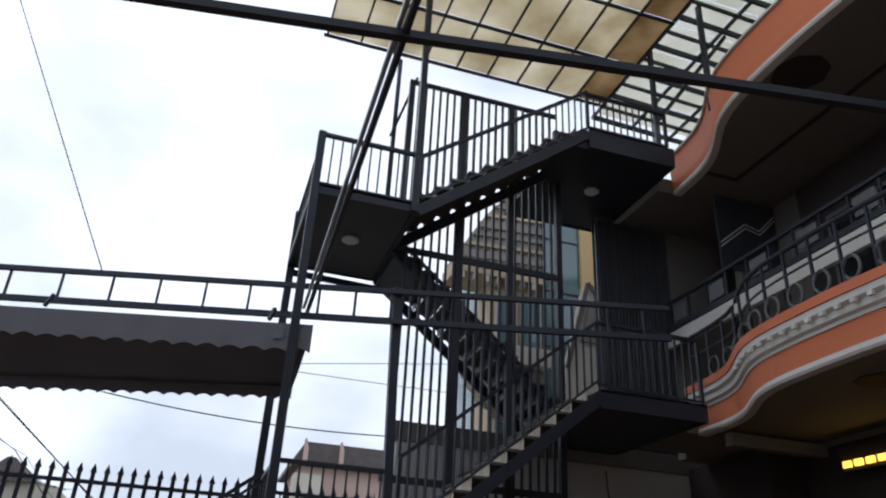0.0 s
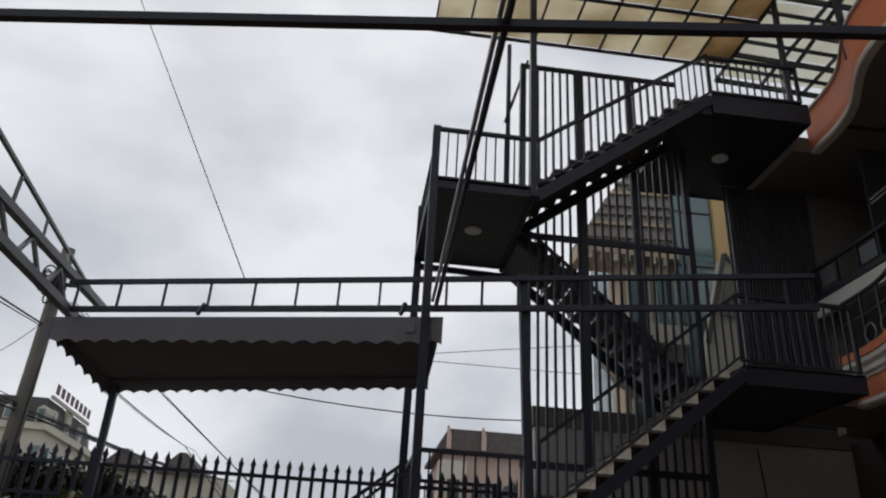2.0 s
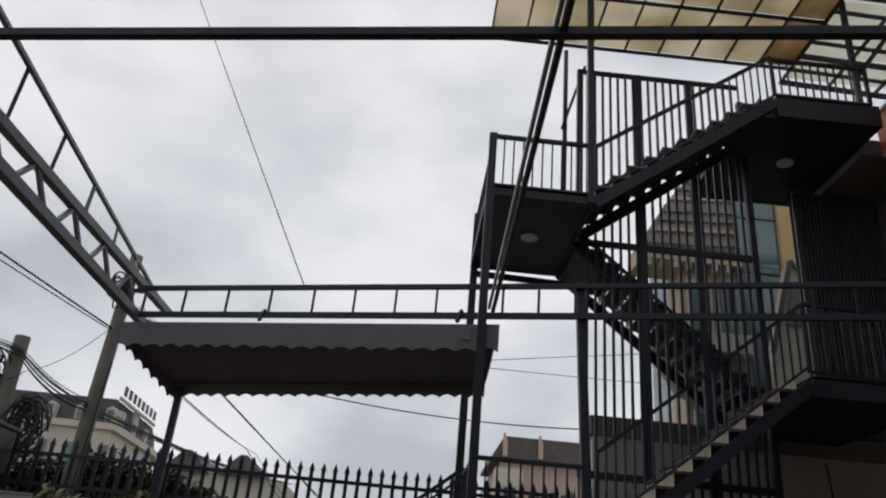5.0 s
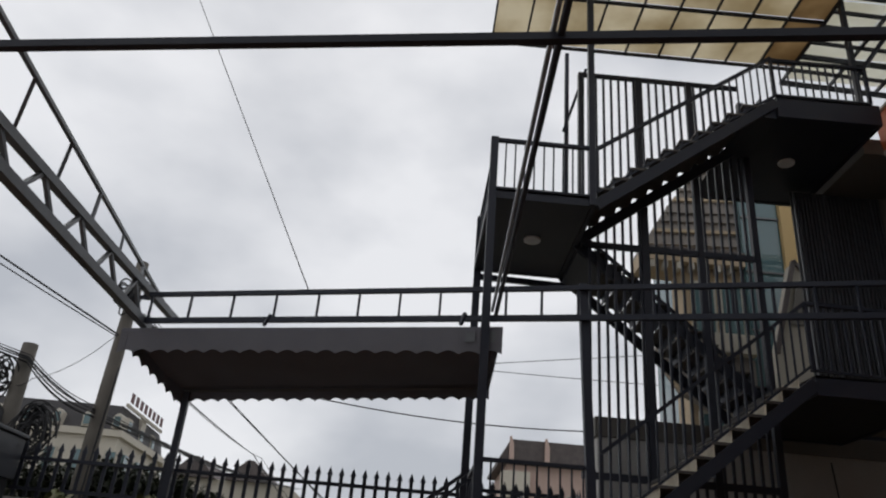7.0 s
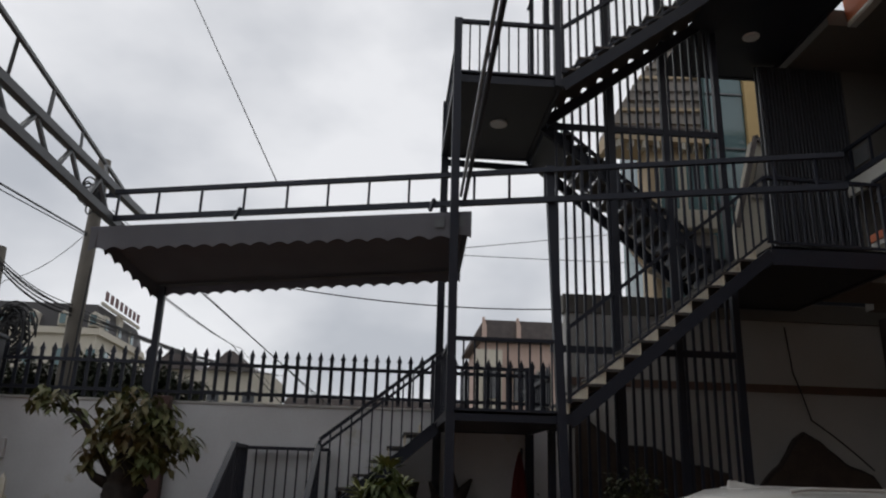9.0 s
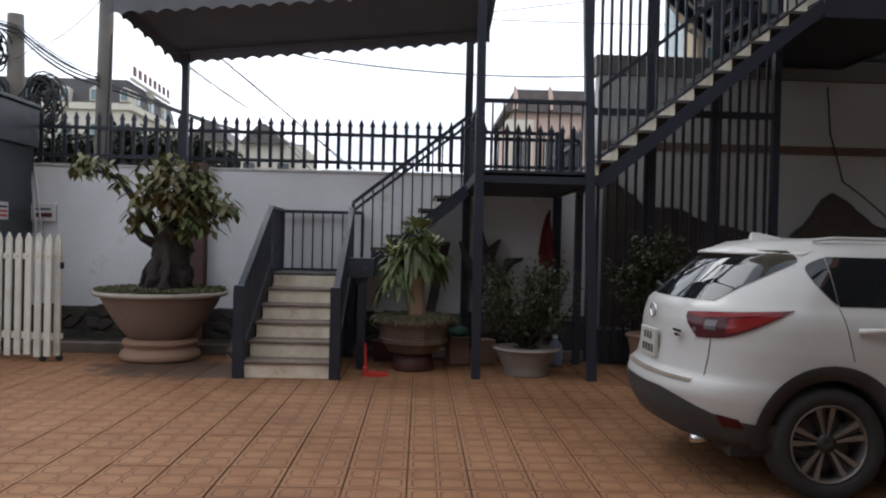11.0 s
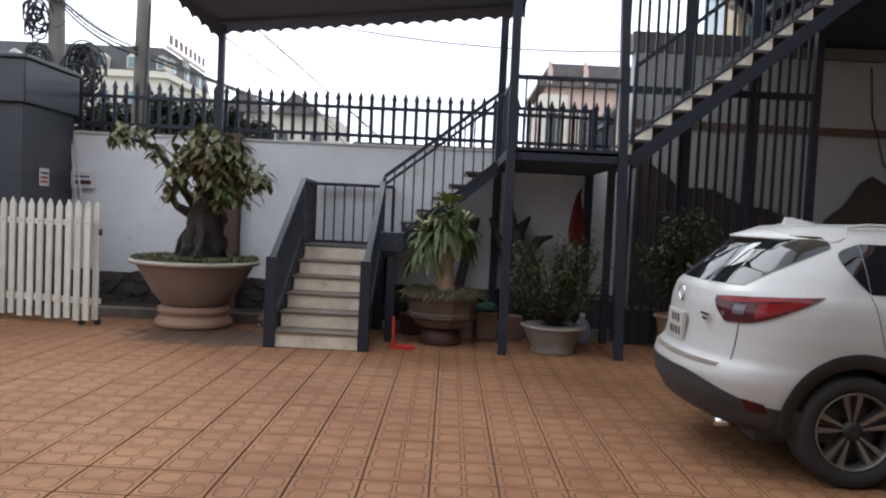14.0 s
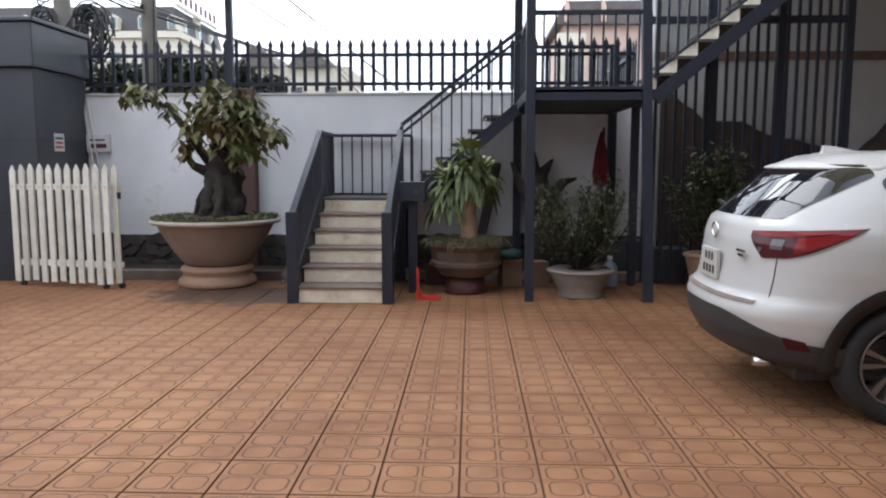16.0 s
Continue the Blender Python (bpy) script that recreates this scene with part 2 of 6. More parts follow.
def tile_material():
    """Red clay paving with an embossed figure of four rounded lobes round a double cross."""
    m = bpy.data.materials.new("embossed_clay_tile")
    m.use_nodes = True
    n, l = m.node_tree.nodes, m.node_tree.links
    b = n["Principled BSDF"]
    geo = n.new("ShaderNodeNewGeometry")
    sep = n.new("ShaderNodeSeparateXYZ")
    l.new(geo.outputs["Position"], sep.inputs["Vector"])

    def mth(op, a, c=None, e=None):
        q = n.new("ShaderNodeMath")
        q.operation = op
        for k, v in enumerate((a, c, e)):
            if v is None:
                continue
            if isinstance(v, (int, float)):
                q.inputs[k].default_value = v
            else:
                l.new(v, q.inputs[k])
        return q.outputs["Value"]

    def ring(ax, ay, half, r):
        dx, dy = mth("MAXIMUM", mth("SUBTRACT", ax, half - r), 0.0), mth("MAXIMUM", mth("SUBTRACT", ay, half - r), 0.0)
        d = mth("SUBTRACT", mth("SQRT", mth("ADD", mth("MULTIPLY", dx, dx), mth("MULTIPLY", dy, dy))), r)
        return mth("LESS_THAN", mth("ABSOLUTE", d), 0.0048)

    def across(v):
        return mth("ABSOLUTE", mth("SUBTRACT", mth("FLOORED_MODULO", mth("ADD", v, 20.0), 0.4), 0.2))

    tx, ty = across(sep.outputs["X"]), across(sep.outputs["Y"])
    ax, ay = (mth("ABSOLUTE", mth("SUBTRACT", v, 0.089)) for v in (tx, ty))
    groove = ring(ax, ay, 0.077, 0.046)
    lx, ly = (mth("LESS_THAN", mth("ABSOLUTE", mth("SUBTRACT", v, 0.012)), 0.0034) for v in (tx, ty))
    groove = mth("MAXIMUM", groove, mth("MULTIPLY", mth("MAXIMUM", lx, ly), 0.5))
    rim_x, rim_y = mth("GREATER_THAN", tx, 0.1942), mth("GREATER_THAN", ty, 0.1935)
    big, mid, small = (n.new("ShaderNodeTexNoise") for _ in range(3))
    for q, s in ((big, 0.55), (mid, 3.5), (small, 55.0)):
        q.inputs["Scale"].default_value, q.inputs["Detail"].default_value = s, 6.0
        l.new(geo.outputs["Position"], q.inputs["Vector"])
    wear = n.new("ShaderNodeMapRange")
    wear.inputs["From Min"].default_value, wear.inputs["From Max"].default_value = 0.36, 0.64
    l.new(mth("ADD", mth("MULTIPLY", big.outputs["Fac"], 0.6), mth("MULTIPLY", mid.outputs["Fac"], 0.4)), wear.inputs["Value"])
    base = n.new("ShaderNodeMixRGB")
    base.inputs["Color1"].default_value, base.inputs["Color2"].default_value = (0.198, 0.089, 0.041, 1), (0.320, 0.165, 0.081, 1)
    l.new(wear.outputs["Result"], base.inputs["Fac"])
    info = n.new("ShaderNodeObjectInfo")
    rng = n.new("ShaderNodeMapRange")
    rng.inputs["To Min"].default_value, rng.inputs["To Max"].default_value = 0.94, 1.05
    l.new(info.outputs["Random"], rng.inputs["Value"])
    hs = n.new("ShaderNodeHueSaturation")
    l.new(rng.outputs["Result"], hs.inputs["Value"])
    l.new(base.outputs["Color"], hs.inputs["Color"])
    gm = n.new("ShaderNodeMixRGB")
    gm.inputs["Color2"].default_value = (0.080, 0.037, 0.021, 1)
    dirt = mth("MAXIMUM", mth("MULTIPLY", groove, mth("MULTIPLY_ADD", mid.outputs["Fac"], 1.4, 0.14)), mth("MULTIPLY", mth("MAXIMUM", rim_x, rim_y), mth("MULTIPLY_ADD", mid.outputs["Fac"], 0.8, 0.3)))
    gm.use_clamp = True
    l.new(mth("MINIMUM", mth("MAXIMUM", dirt, 0.0), 0.95), gm.inputs["Fac"])
    l.new(hs.outputs["Color"], gm.inputs["Color1"])
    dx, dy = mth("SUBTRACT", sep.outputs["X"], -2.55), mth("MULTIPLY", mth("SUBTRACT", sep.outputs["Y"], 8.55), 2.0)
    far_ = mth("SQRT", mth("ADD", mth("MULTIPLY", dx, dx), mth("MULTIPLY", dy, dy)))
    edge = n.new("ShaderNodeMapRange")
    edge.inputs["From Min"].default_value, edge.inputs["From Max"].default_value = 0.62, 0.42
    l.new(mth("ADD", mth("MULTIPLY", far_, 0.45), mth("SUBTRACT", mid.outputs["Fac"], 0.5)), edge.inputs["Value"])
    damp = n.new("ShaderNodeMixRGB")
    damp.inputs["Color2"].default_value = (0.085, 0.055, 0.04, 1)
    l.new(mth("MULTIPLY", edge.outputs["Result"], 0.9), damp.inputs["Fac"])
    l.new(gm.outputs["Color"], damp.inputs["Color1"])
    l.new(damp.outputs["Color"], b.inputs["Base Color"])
    b.inputs["Roughness"].default_value = 0.75
    b.inputs["Specular IOR Level"].default_value = 0.25
    bp = n.new("ShaderNodeBump")
    bp.inputs["Strength"].default_value, bp.inputs["Distance"].default_value = 0.5, 0.004
    l.new(mth("SUBTRACT", mth("MULTIPLY", small.outputs["Fac"], 0.35), groove), bp.inputs["Height"])
    l.new(bp.outputs["Normal"], b.inputs["Normal"])
    return m


TILE = tile_material()


def canopy_material(name, low, high):
    """Dusty translucent roofing sheet with brown stains."""
    m = bpy.data.materials.new(name)
    m.use_nodes = True
    n, l = m.node_tree.nodes, m.node_tree.links
    n.remove(n["Principled BSDF"])
    geo = n.new("ShaderNodeNewGeometry")
    no = n.new("ShaderNodeTexNoise")
    no.inputs["Scale"].default_value, no.inputs["Detail"].default_value = 1.1, 7.0
    l.new(geo.outputs["Position"], no.inputs["Vector"])
    ramp = n.new("ShaderNodeValToRGB")
    ramp.color_ramp.elements[0].position, ramp.color_ramp.elements[0].color = 0.34, (*low, 1)
    ramp.color_ramp.elements[1].position, ramp.color_ramp.elements[1].color = 0.62, (*high, 1)
    l.new(no.outputs["Fac"], ramp.inputs["Fac"])
    tr, di, mx = n.new("ShaderNodeBsdfTranslucent"), n.new("ShaderNodeBsdfDiffuse"), n.new("ShaderNodeMixShader")
    l.new(ramp.outputs["Color"], tr.inputs["Color"])
    l.new(ramp.outputs["Color"], di.inputs["Color"])
    mx.inputs["Fac"].default_value = 0.22
    l.new(tr.outputs["BSDF"], mx.inputs[1])
    l.new(di.outputs["BSDF"], mx.inputs[2])
    l.new(mx.outputs["Shader"], n["Material Output"].inputs["Surface"])
    return m


SHEET = canopy_material("stained_translucent_sheet", (0.62, 0.54, 0.39), (0.88, 0.82, 0.68))
SHEET_BROWN = canopy_material("browned_sagging_sheet", (0.30, 0.22, 0.13), (0.56, 0.45, 0.30))
SHEET_PALE = canopy_material("pale_translucent_sheet", (0.80, 0.78, 0.68), (0.90, 0.89, 0.82))


# ---- small builders ----
def thing(name, label="", category="", group="", kind="", at=(0, 0, 0), rz=0.0):
    ob = new(name)
    ob.empty_display_size = 0.1
    ob.matrix_basis = pose(*at, 0, 0, rz)
    return tagged(ob, label, category, group, kind)


def mesh_of(name, bm, mat, smooth=False):
    bmesh.ops.recalc_face_normals(bm, faces=bm.faces)
    me = bpy.data.meshes.new(name)
    bm.to_mesh(me)
    bm.free()
    me.materials.append(mat)
    if smooth:
        for p in me.polygons:
            p.use_smooth = True
    return me


def part(name, bm, mat, parent=None, label="", smooth=False):
    ob = new(name, mesh_of(name, bm, mat, smooth))
    if parent:
        ob.parent = parent
    return tagged(ob, label)


def piece(name, me, parent, at, rz=0.0):
    ob = new(name, me)
    ob.parent = parent
    ob.matrix_basis = pose(*at, 0, 0, rz)
    return ob


def bx(bm, x0, x1, y0, y1, z0, z1, m=None):
    m = m or Matrix()
    v = [bm.verts.new(m @ Vector((x, y, z))) for z in (z0, z1) for x, y in ((x0, y0), (x1, y0), (x1, y1), (x0, y1))]
    for f in ((3, 2, 1, 0), (4, 5, 6, 7), (0, 1, 5, 4), (1, 2, 6, 5), (2, 3, 7, 6), (3, 0, 4, 7)):
        bm.faces.new([v[k] for k in f])
    return bm


def box(x0, x1, y0, y1, z0, z1, bevel=0.0):
    bm = bx(bmesh.new(), x0, x1, y0, y1, z0, z1)
    if bevel:
        bmesh.ops.bevel(bm, geom=list(bm.edges), offset=bevel, segments=2, affect="EDGES", profile=0.5)
    return bm


def bar(bm, p, q, w, h=None, up=(0, 0, 1)):
    """A bar of rectangular section between two points."""
    p, q, h = Vector(p), Vector(q), h or w
    d = (q - p).normalized()
    up = Vector(up)
    if abs(d.dot(up)) > 0.98:
        up = Vector((0, 1, 0))
    s = d.cross(up).normalized()
    u = s.cross(d)
    v = [bm.verts.new(e + s * a * w / 2 + u * b * h / 2) for e in (p, q) for a, b in ((-1, -1), (1, -1), (1, 1), (-1, 1))]
    for f in ((3, 2, 1, 0), (4, 5, 6, 7), (0, 1, 5, 4), (1, 2, 6, 5), (2, 3, 7, 6), (3, 0, 4, 7)):
        bm.faces.new([v[k] for k in f])
    return bm


def beam(p, q, w, h=None, up=(0, 0, 1)):
    return bar(bmesh.new(), p, q, w, h, up)


def tube(bm, points, radii, n=8, caps=True):
    """A round limb through points."""
    rings, points = [], [Vector(p) for p in points]
    for k, p in enumerate(points):
        d = (points[min(k + 1, len(points) - 1)] - points[max(k - 1, 0)]).normalized()
        s = d.cross(Vector((0.31, 0.95, 0.05)) if abs(d.y) < 0.9 else Vector((1, 0, 0))).normalized()
        u = s.cross(d)
        r = radii[k] if isinstance(radii, (list, tuple)) else radii
        rings.append([bm.verts.new(p + (s * math.cos(a) + u * math.sin(a)) * r) for a in (2 * math.pi * i / n for i in range(n))])
    for a, b in zip(rings, rings[1:]):
        for i in range(n):
            bm.faces.new((a[i], a[(i + 1) % n], b[(i + 1) % n], b[i]))
    if caps:
        bm.faces.new(rings[0][::-1])
        bm.faces.new(rings[-1])
    return bm


def lathe(profile, n=36, wob=0.0, caps=True):
    bm = bmesh.new()
    rings = []
    for r, z in profile:
        rings.append([bm.verts.new((r * (1 + wob * math.sin(5 * a)) * math.cos(a), r * (1 + wob * math.sin(5 * a)) * math.sin(a), z)) for a in (2 * math.pi * i / n for i in range(n))])
    for a, b in zip(rings, rings[1:]):
        for i in range(n):
            bm.faces.new((a[i], a[(i + 1) % n], b[(i + 1) % n], b[i]))
    if caps:
        bm.faces.new(rings[0][::-1])
        bm.faces.new(rings[-1])
    else:
        for i in range(n):
            bm.faces.new((rings[-1][i], rings[-1][(i + 1) % n], rings[0][(i + 1) % n], rings[0][i]))
    return bm


def prism(points, y0, y1):
    """An outline in x and z, given depth along y."""
    bm = bmesh.new()
    a = [bm.verts.new((x, y0, z)) for x, z in points]
    b = [bm.verts.new((x, y1, z)) for x, z in points]
    bm.faces.new(a[::-1])
    bm.faces.new(b)
    for i in range(len(a)):
        j = (i + 1) % len(a)
        bm.faces.new((a[i], a[j], b[j], b[i]))
    return bm


def leaf(bm, at, d, up, length, width, droop=0.2):
    """One folded leaf of six triangles' worth of blade."""
    d, up = Vector(d).normalized(), Vector(up)
    s = d.cross(up)
    s = s.normalized() if s.length > 1e-4 else Vector((1, 0, 0))
    u = s.cross(d)
    rows = []
    for t, w in ((0.0, 0.12), (0.35, 0.95), (0.7, 0.75), (1.0, 0.0)):
        c = Vector(at) + d * length * t - Vector((0, 0, 1)) * droop * length * t * t
        if w:
            rows.append([bm.verts.new(c - s * width * w / 2 + u * width * 0.12), bm.verts.new(c), bm.verts.new(c + s * width * w / 2 + u * width * 0.12)])
        else:
            rows.append([bm.verts.new(c)])
    for a, b in zip(rows, rows[1:]):
        if len(b) == 3:
            bm.faces.new((a[0], a[1], b[1], b[0]))
            bm.faces.new((a[1], a[2], b[2], b[1]))
        else:
            bm.faces.new((a[0], a[1], b[0]))
            bm.faces.new((a[1], a[2], b[0]))


def rand_dir(r, low=-1.0):
    while True:
        v = Vector((r.uniform(-1, 1), r.uniform(-1, 1), r.uniform(low, 1)))
        if 0.1 < v.length < 1:
            return v.normalized()


def cable(name, points, r, sag=0.0, label="thin black overhead cable", n=12, group="overhead cables"):
    """A hanging cable between points."""
    bm, line = bmesh.new(), []
    for p, q in zip(points, points[1:]):
        for k in range(n + 1):
            t = k / n
            line.append(Vector(p).lerp(Vector(q), t) - Vector((0, 0, 4 * sag * t * (1 - t))))
    line = [p for k, p in enumerate(line) if k == 0 or (p - line[k - 1]).length > 1e-4]
    tube(bm, line, r, 5)
    return tagged(part(name, bm, CABLE), label, "cable", group)


# ---- plan ----
Y0, YM, YB, YW = 8.26, 9.40, 10.68, 10.80      # stair front, between the lanes, stair back, garden wall
L1, L2, L3, L4, L5 = 1.10, 2.36, 4.50, 6.66, 8.60
XA, XB, XC, XD = 0.71, 2.00, 4.66, 6.15        # stair posts

# ---- setting: ground, walls ----
g = new("ground", mesh_of("ground", bx(bmesh.new(), -600, 600, -300, 900, -0.5, -0.06), GROUND))
tagged(g, "bare earthy ground reaching far behind the houses", "ground", kind="structure")
paving = thing("paving", "courtyard floor of red clay tiles with embossed loops", "paving", kind="structure")
part("bedding", box(-9, 12, -6, 9.84, -0.06, -0.012), material("joint_mortar", (0.09, 0.052, 0.034), 0.95, 0, bump=0.3), paving, "dark joints between the tiles")

wall_back = thing("wall_back", "white plastered garden wall with grey stains", "wall", kind="structure")
part("wall_plaster", box(-9, 2.62, YW, YW + 0.16, 0.50, 2.53), PLASTER, wall_back)
part("coping", box(-9, 2.62, YW - 0.02, YW + 0.18, 2.53, 2.57, 0.008), PLASTER_GREY, wall_back, "grey weathered coping")
wb = bmesh.new()
bx(wb, -9, 2.62, YW + 0.01, YW + 0.15, -0.06, 0.50)
part("base", wb, STONE, wall_back, "dark rubble stone base")
rs = random.Random(5)
stone_meshes = []
for k in range(6):
    b_ = bmesh.new()
    pts = []
    for i in range(7):
        a = 2 * math.pi * i / 7 + rs.uniform(-0.25, 0.25)
        pts.append((math.cos(a) * rs.uniform(0.12, 0.17), math.sin(a) * rs.uniform(0.085, 0.115)))
    f0 = [b_.verts.new((x, 0, z)) for x, z in pts]
    f1 = [b_.verts.new((x * 0.8, -0.035, z * 0.8)) for x, z in pts]
    b_.faces.new(f1)
    for i in range(7):
        b_.faces.new((f0[i], f0[(i + 1) % 7], f1[(i + 1) % 7], f1[i]))
    stone_meshes.append(mesh_of("stone", b_, STONE))
for row in range(3):
    for k in range(34):
        st_ = piece("stone", stone_meshes[rs.randrange(6)], wall_back, (0, 0, 0))
        st_.matrix_basis = pose(-5.6 + k * 0.245 + row % 2 * 0.12 + rs.uniform(-0.06, 0.06), YW + 0.012 + rs.uniform(-0.012, 0.006), 0.08 + row * 0.165 + rs.uniform(-0.03, 0.03), 0, rs.uniform(-40, 40), 0) @ Matrix.Diagonal((rs.uniform(0.75, 1.2), rs.uniform(0.6, 1.3), rs.uniform(0.75, 1.1), 1))

wall_side = thing("wall_east", "tall grey plastered wall with a brown band", "wall", kind="structure")
part("wall_plaster", box(2.64, 12, YW, YW + 0.2, -0.06, 4.10), PLASTER_GREY, wall_side)
part("parapet", box(2.60, 12, YW - 0.03, YW + 0.24, 4.104, 4.40, 0.01), SOFFIT, wall_side, "dark grey parapet")
part("band", box(2.64, 12, YW - 0.03, YW - 0.002, 3.00, 3.12), BROWN, wall_side, "brown horizontal band")
kb = thing("kerb", "low concrete kerb of the planting strip", "kerb", kind="structure")
part("kerb_stone", box(-5.4, -2.1, 9.85, 10.0, -0.06, 0.10, 0.015), KERB, kb)
part("kerb_stone", box(-0.85, 12, 9.85, 10.0, -0.06, 0.10, 0.015), KERB, kb)
part("planting_soil", box(-9, 12, 10.01, YW, -0.06, 0.05), SOIL, kb, "dark bare soil strip")

# unseen closing walls behind the camera; the rear one is tall to block sky light
rear = thing("wall_rear", "unseen pale wall added behind the courtyard to block sky light", "wall", kind="structure")
part("wall_plaster", box(-9, 12, -3.2, -3.0, -0.06, 8.6), PLASTER_GREY, rear)
part("eaves", box(-9, 12, -3.4, -1.6, 8.604, 8.8), SOFFIT, rear)
left = thing("wall_west", "plain pale side wall", "wall", kind="structure")
part("wall_plaster", box(-9.2, -9.0, -3.2, YW + 0.16, -0.06, 3.4), PLASTER, left)

# ---- fence on the garden wall ----
fence = thing("spear_fence", "black steel fence of spear-topped pales on the wall", "fence", at=(0, 0, 0))
for z in (2.70, 3.11):
    part("rail", box(-5.6, 2.36, YW + 0.03, YW + 0.065, z - 0.025, z + 0.025), STEEL, fence)
pb = bx(bmesh.new(), -0.026, 0.026, -0.012, 0.012, 2.60, 3.24)
for q in range(1):
    base_ = [pb.verts.new((x, y, 3.24)) for x, y in ((-0.042, -0.014), (0.042, -0.014), (0.042, 0.014), (-0.042, 0.014))]
    tip_ = pb.verts.new((0, 0, 3.36))
    pb.faces.new(base_[::-1])
    for i in range(4):
        pb.faces.new((base_[i], base_[(i + 1) % 4], tip_))
pale_me = mesh_of("pale", pb, STEEL)
PALE = 0.167
for k in range(48):
    piece("pale", pale_me, fence, (-5.543 + k * PALE, YW + 0.085, 0))
fence2 = thing("spear_fence", "black steel fence returning away from the wall", "fence")
for z in (2.70, 3.11):
    part("rail", box(2.36, 2.40, YW + 0.1, YW + 2.2, z - 0.025, z + 0.025), STEEL, fence2)
for k in range(13):
    piece("pale", pale_me, fence2, (2.42, YW + 0.2 + k * PALE, 0), 90)

# ---- the stair tower ----
tower = thing("outdoor_stair", "black steel outdoor staircase winding up three storeys", "staircase")
bars = {}


def upright(parent, name, x, y, z0, z1, w=0.02):
    """A square upright; equal ones share a mesh."""
    key = (round(z1 - z0, 2), w, name)
    if key not in bars:
        bars[key] = mesh_of(name, bx(bmesh.new(), -w / 2, w / 2, -w / 2, w / 2, 0, key[0]), STEEL)
    return piece(name, bars[key], parent, (x, y, z0))


for x, y, z1 in ((XA, YB, 7.50), (XB + 0.05, YB, L2 + 0.85), (XB + 0.1, YM, L2), (XC, YM, 9.3), (3.02, YM, 9.62), (3.84, YM, 9.62)):
    upright(tower, "post", x, y, 0, z1, 0.11 if y in (Y0, YB) else 0.09)
part("post", beam((XA, Y0, 0), (XA - 0.03, Y0, 7.45), 0.10, 0.10, (0, 1, 0)), STEEL, tower)
part("post", beam((XB + 0.05, Y0, 0), (XB - 0.13, Y0, 5.4), 0.10, 0.10, (0, 1, 0)), STEEL, tower)
upright(tower, "post", XB, Y0, L4 - 0.13, 10.9, 0.085)


def landing(x0, x1, y0, y1, z, lamp=None, thick=0.11):
    ob = part("landing", box(x0, x1, y0, y1, z - 0.03, z), TREAD, tower, "dark landing plate")
    for p, q in (((x0, y0 + 0.03), (x1, y0 + 0.03)), ((x0, y1 - 0.03), (x1, y1 - 0.03)), ((x0 + 0.03, y0 + 0.06), (x0 + 0.03, y1 - 0.06)), ((x1 - 0.03, y0 + 0.06), (x1 - 0.03, y1 - 0.06))):
        part("edge_beam", beam((*p, z - thick / 2 - 0.003), (*q, z - thick / 2 - 0.003), 0.06, thick), STEEL, ob)
    part("soffit", box(x0 + 0.07, x1 - 0.07, y0 + 0.07, y1 - 0.07, z - thick + 0.01, z - 0.034), STEEL, ob, "black sheet underside")
    if lamp:
        d_ = lathe([(0.02, 0), (0.115, 0), (0.125, 0.012), (0.125, 0.03), (0.02, 0.03)], 24)
        o2 = part("ceiling_lamp", d_, WHITEPL, ob, "unlit round white ceiling lamp")
        o2.location = (*lamp, z - thick - 0.022)
    return ob


def rail(p, q, height, z_low=None, step=0.105, posts=True, w=0.045, foot=0.015, double=False, parent=None):
    """A railing between two floor points: handrail, lower rail and square balusters."""
    p, q = Vector(p), Vector(q)
    own = part("railing", beam(p + Vector((0, 0, height)), q + Vector((0, 0, height)), 0.06, 0.045), STEEL, parent or tower)
    up_ = Vector((0, 0, foot))
    part("lower_rail", beam(p + up_, q + up_, 0.03, 0.03), STEEL, own)
    if double:
        d_ = Vector((0, 0, height - 0.11))
        part("second_rail", beam(p + d_, q + d_, 0.045, 0.035), STEEL, own)
    flat = Vector((q.x - p.x, q.y - p.y, 0))
    n = max(1, int(flat.length / step))
    for k in range(n + 1):
        c = p.lerp(q, k / n)
        edge = posts and k in (0, n)
        upright(own, "newel" if edge else "baluster", c.x, c.y, c.z + (0 if edge else foot), c.z + height - 0.01, w if edge else 0.02)
    return own


def flight(p, q, width_to, risers, riser_mat=RISER, name="flight"):
    """Treads and risers from p up to q (front edge line); width_to: y of the far edge."""
    p, q = Vector(p), Vector(q)
    own = thing(name)
    own.parent = tower
    dx, dz = (q.x - p.x) / (risers), (q.z - p.z) / risers
    sgn = 1 if dx > 0 else -1
    y0, y1 = p.y, width_to
    tr_me = mesh_of("tread", box(-0.015 * sgn if sgn > 0 else -abs(dx), abs(dx) + 0.0 if sgn > 0 else 0.015, y0 + 0.01, y1 - 0.01, -0.035, 0.0, 0.004), TREAD)
    ri_me = mesh_of("riser", box(-0.006, 0.006, y0 + 0.02, y1 - 0.02, -dz + 0.002, -0.037), riser_mat)
    for k in range(risers):
        x, z = p.x + dx * k, p.z + dz * (k + 1)
        if k < risers - 1:
            piece("tread", tr_me, own, (x, 0, z))
        piece("riser", ri_me, own, (x + 0.012 * sgn, 0, z))
    for y in (y0 + 0.02, y1 - 0.02):
        drop = Vector((0, 0, -0.10))
        part("stringer", beam(Vector((p.x, y, p.z)) + drop, Vector((q.x, y, q.z)) + drop, 0.05, 0.15), STEEL, own)
    return own


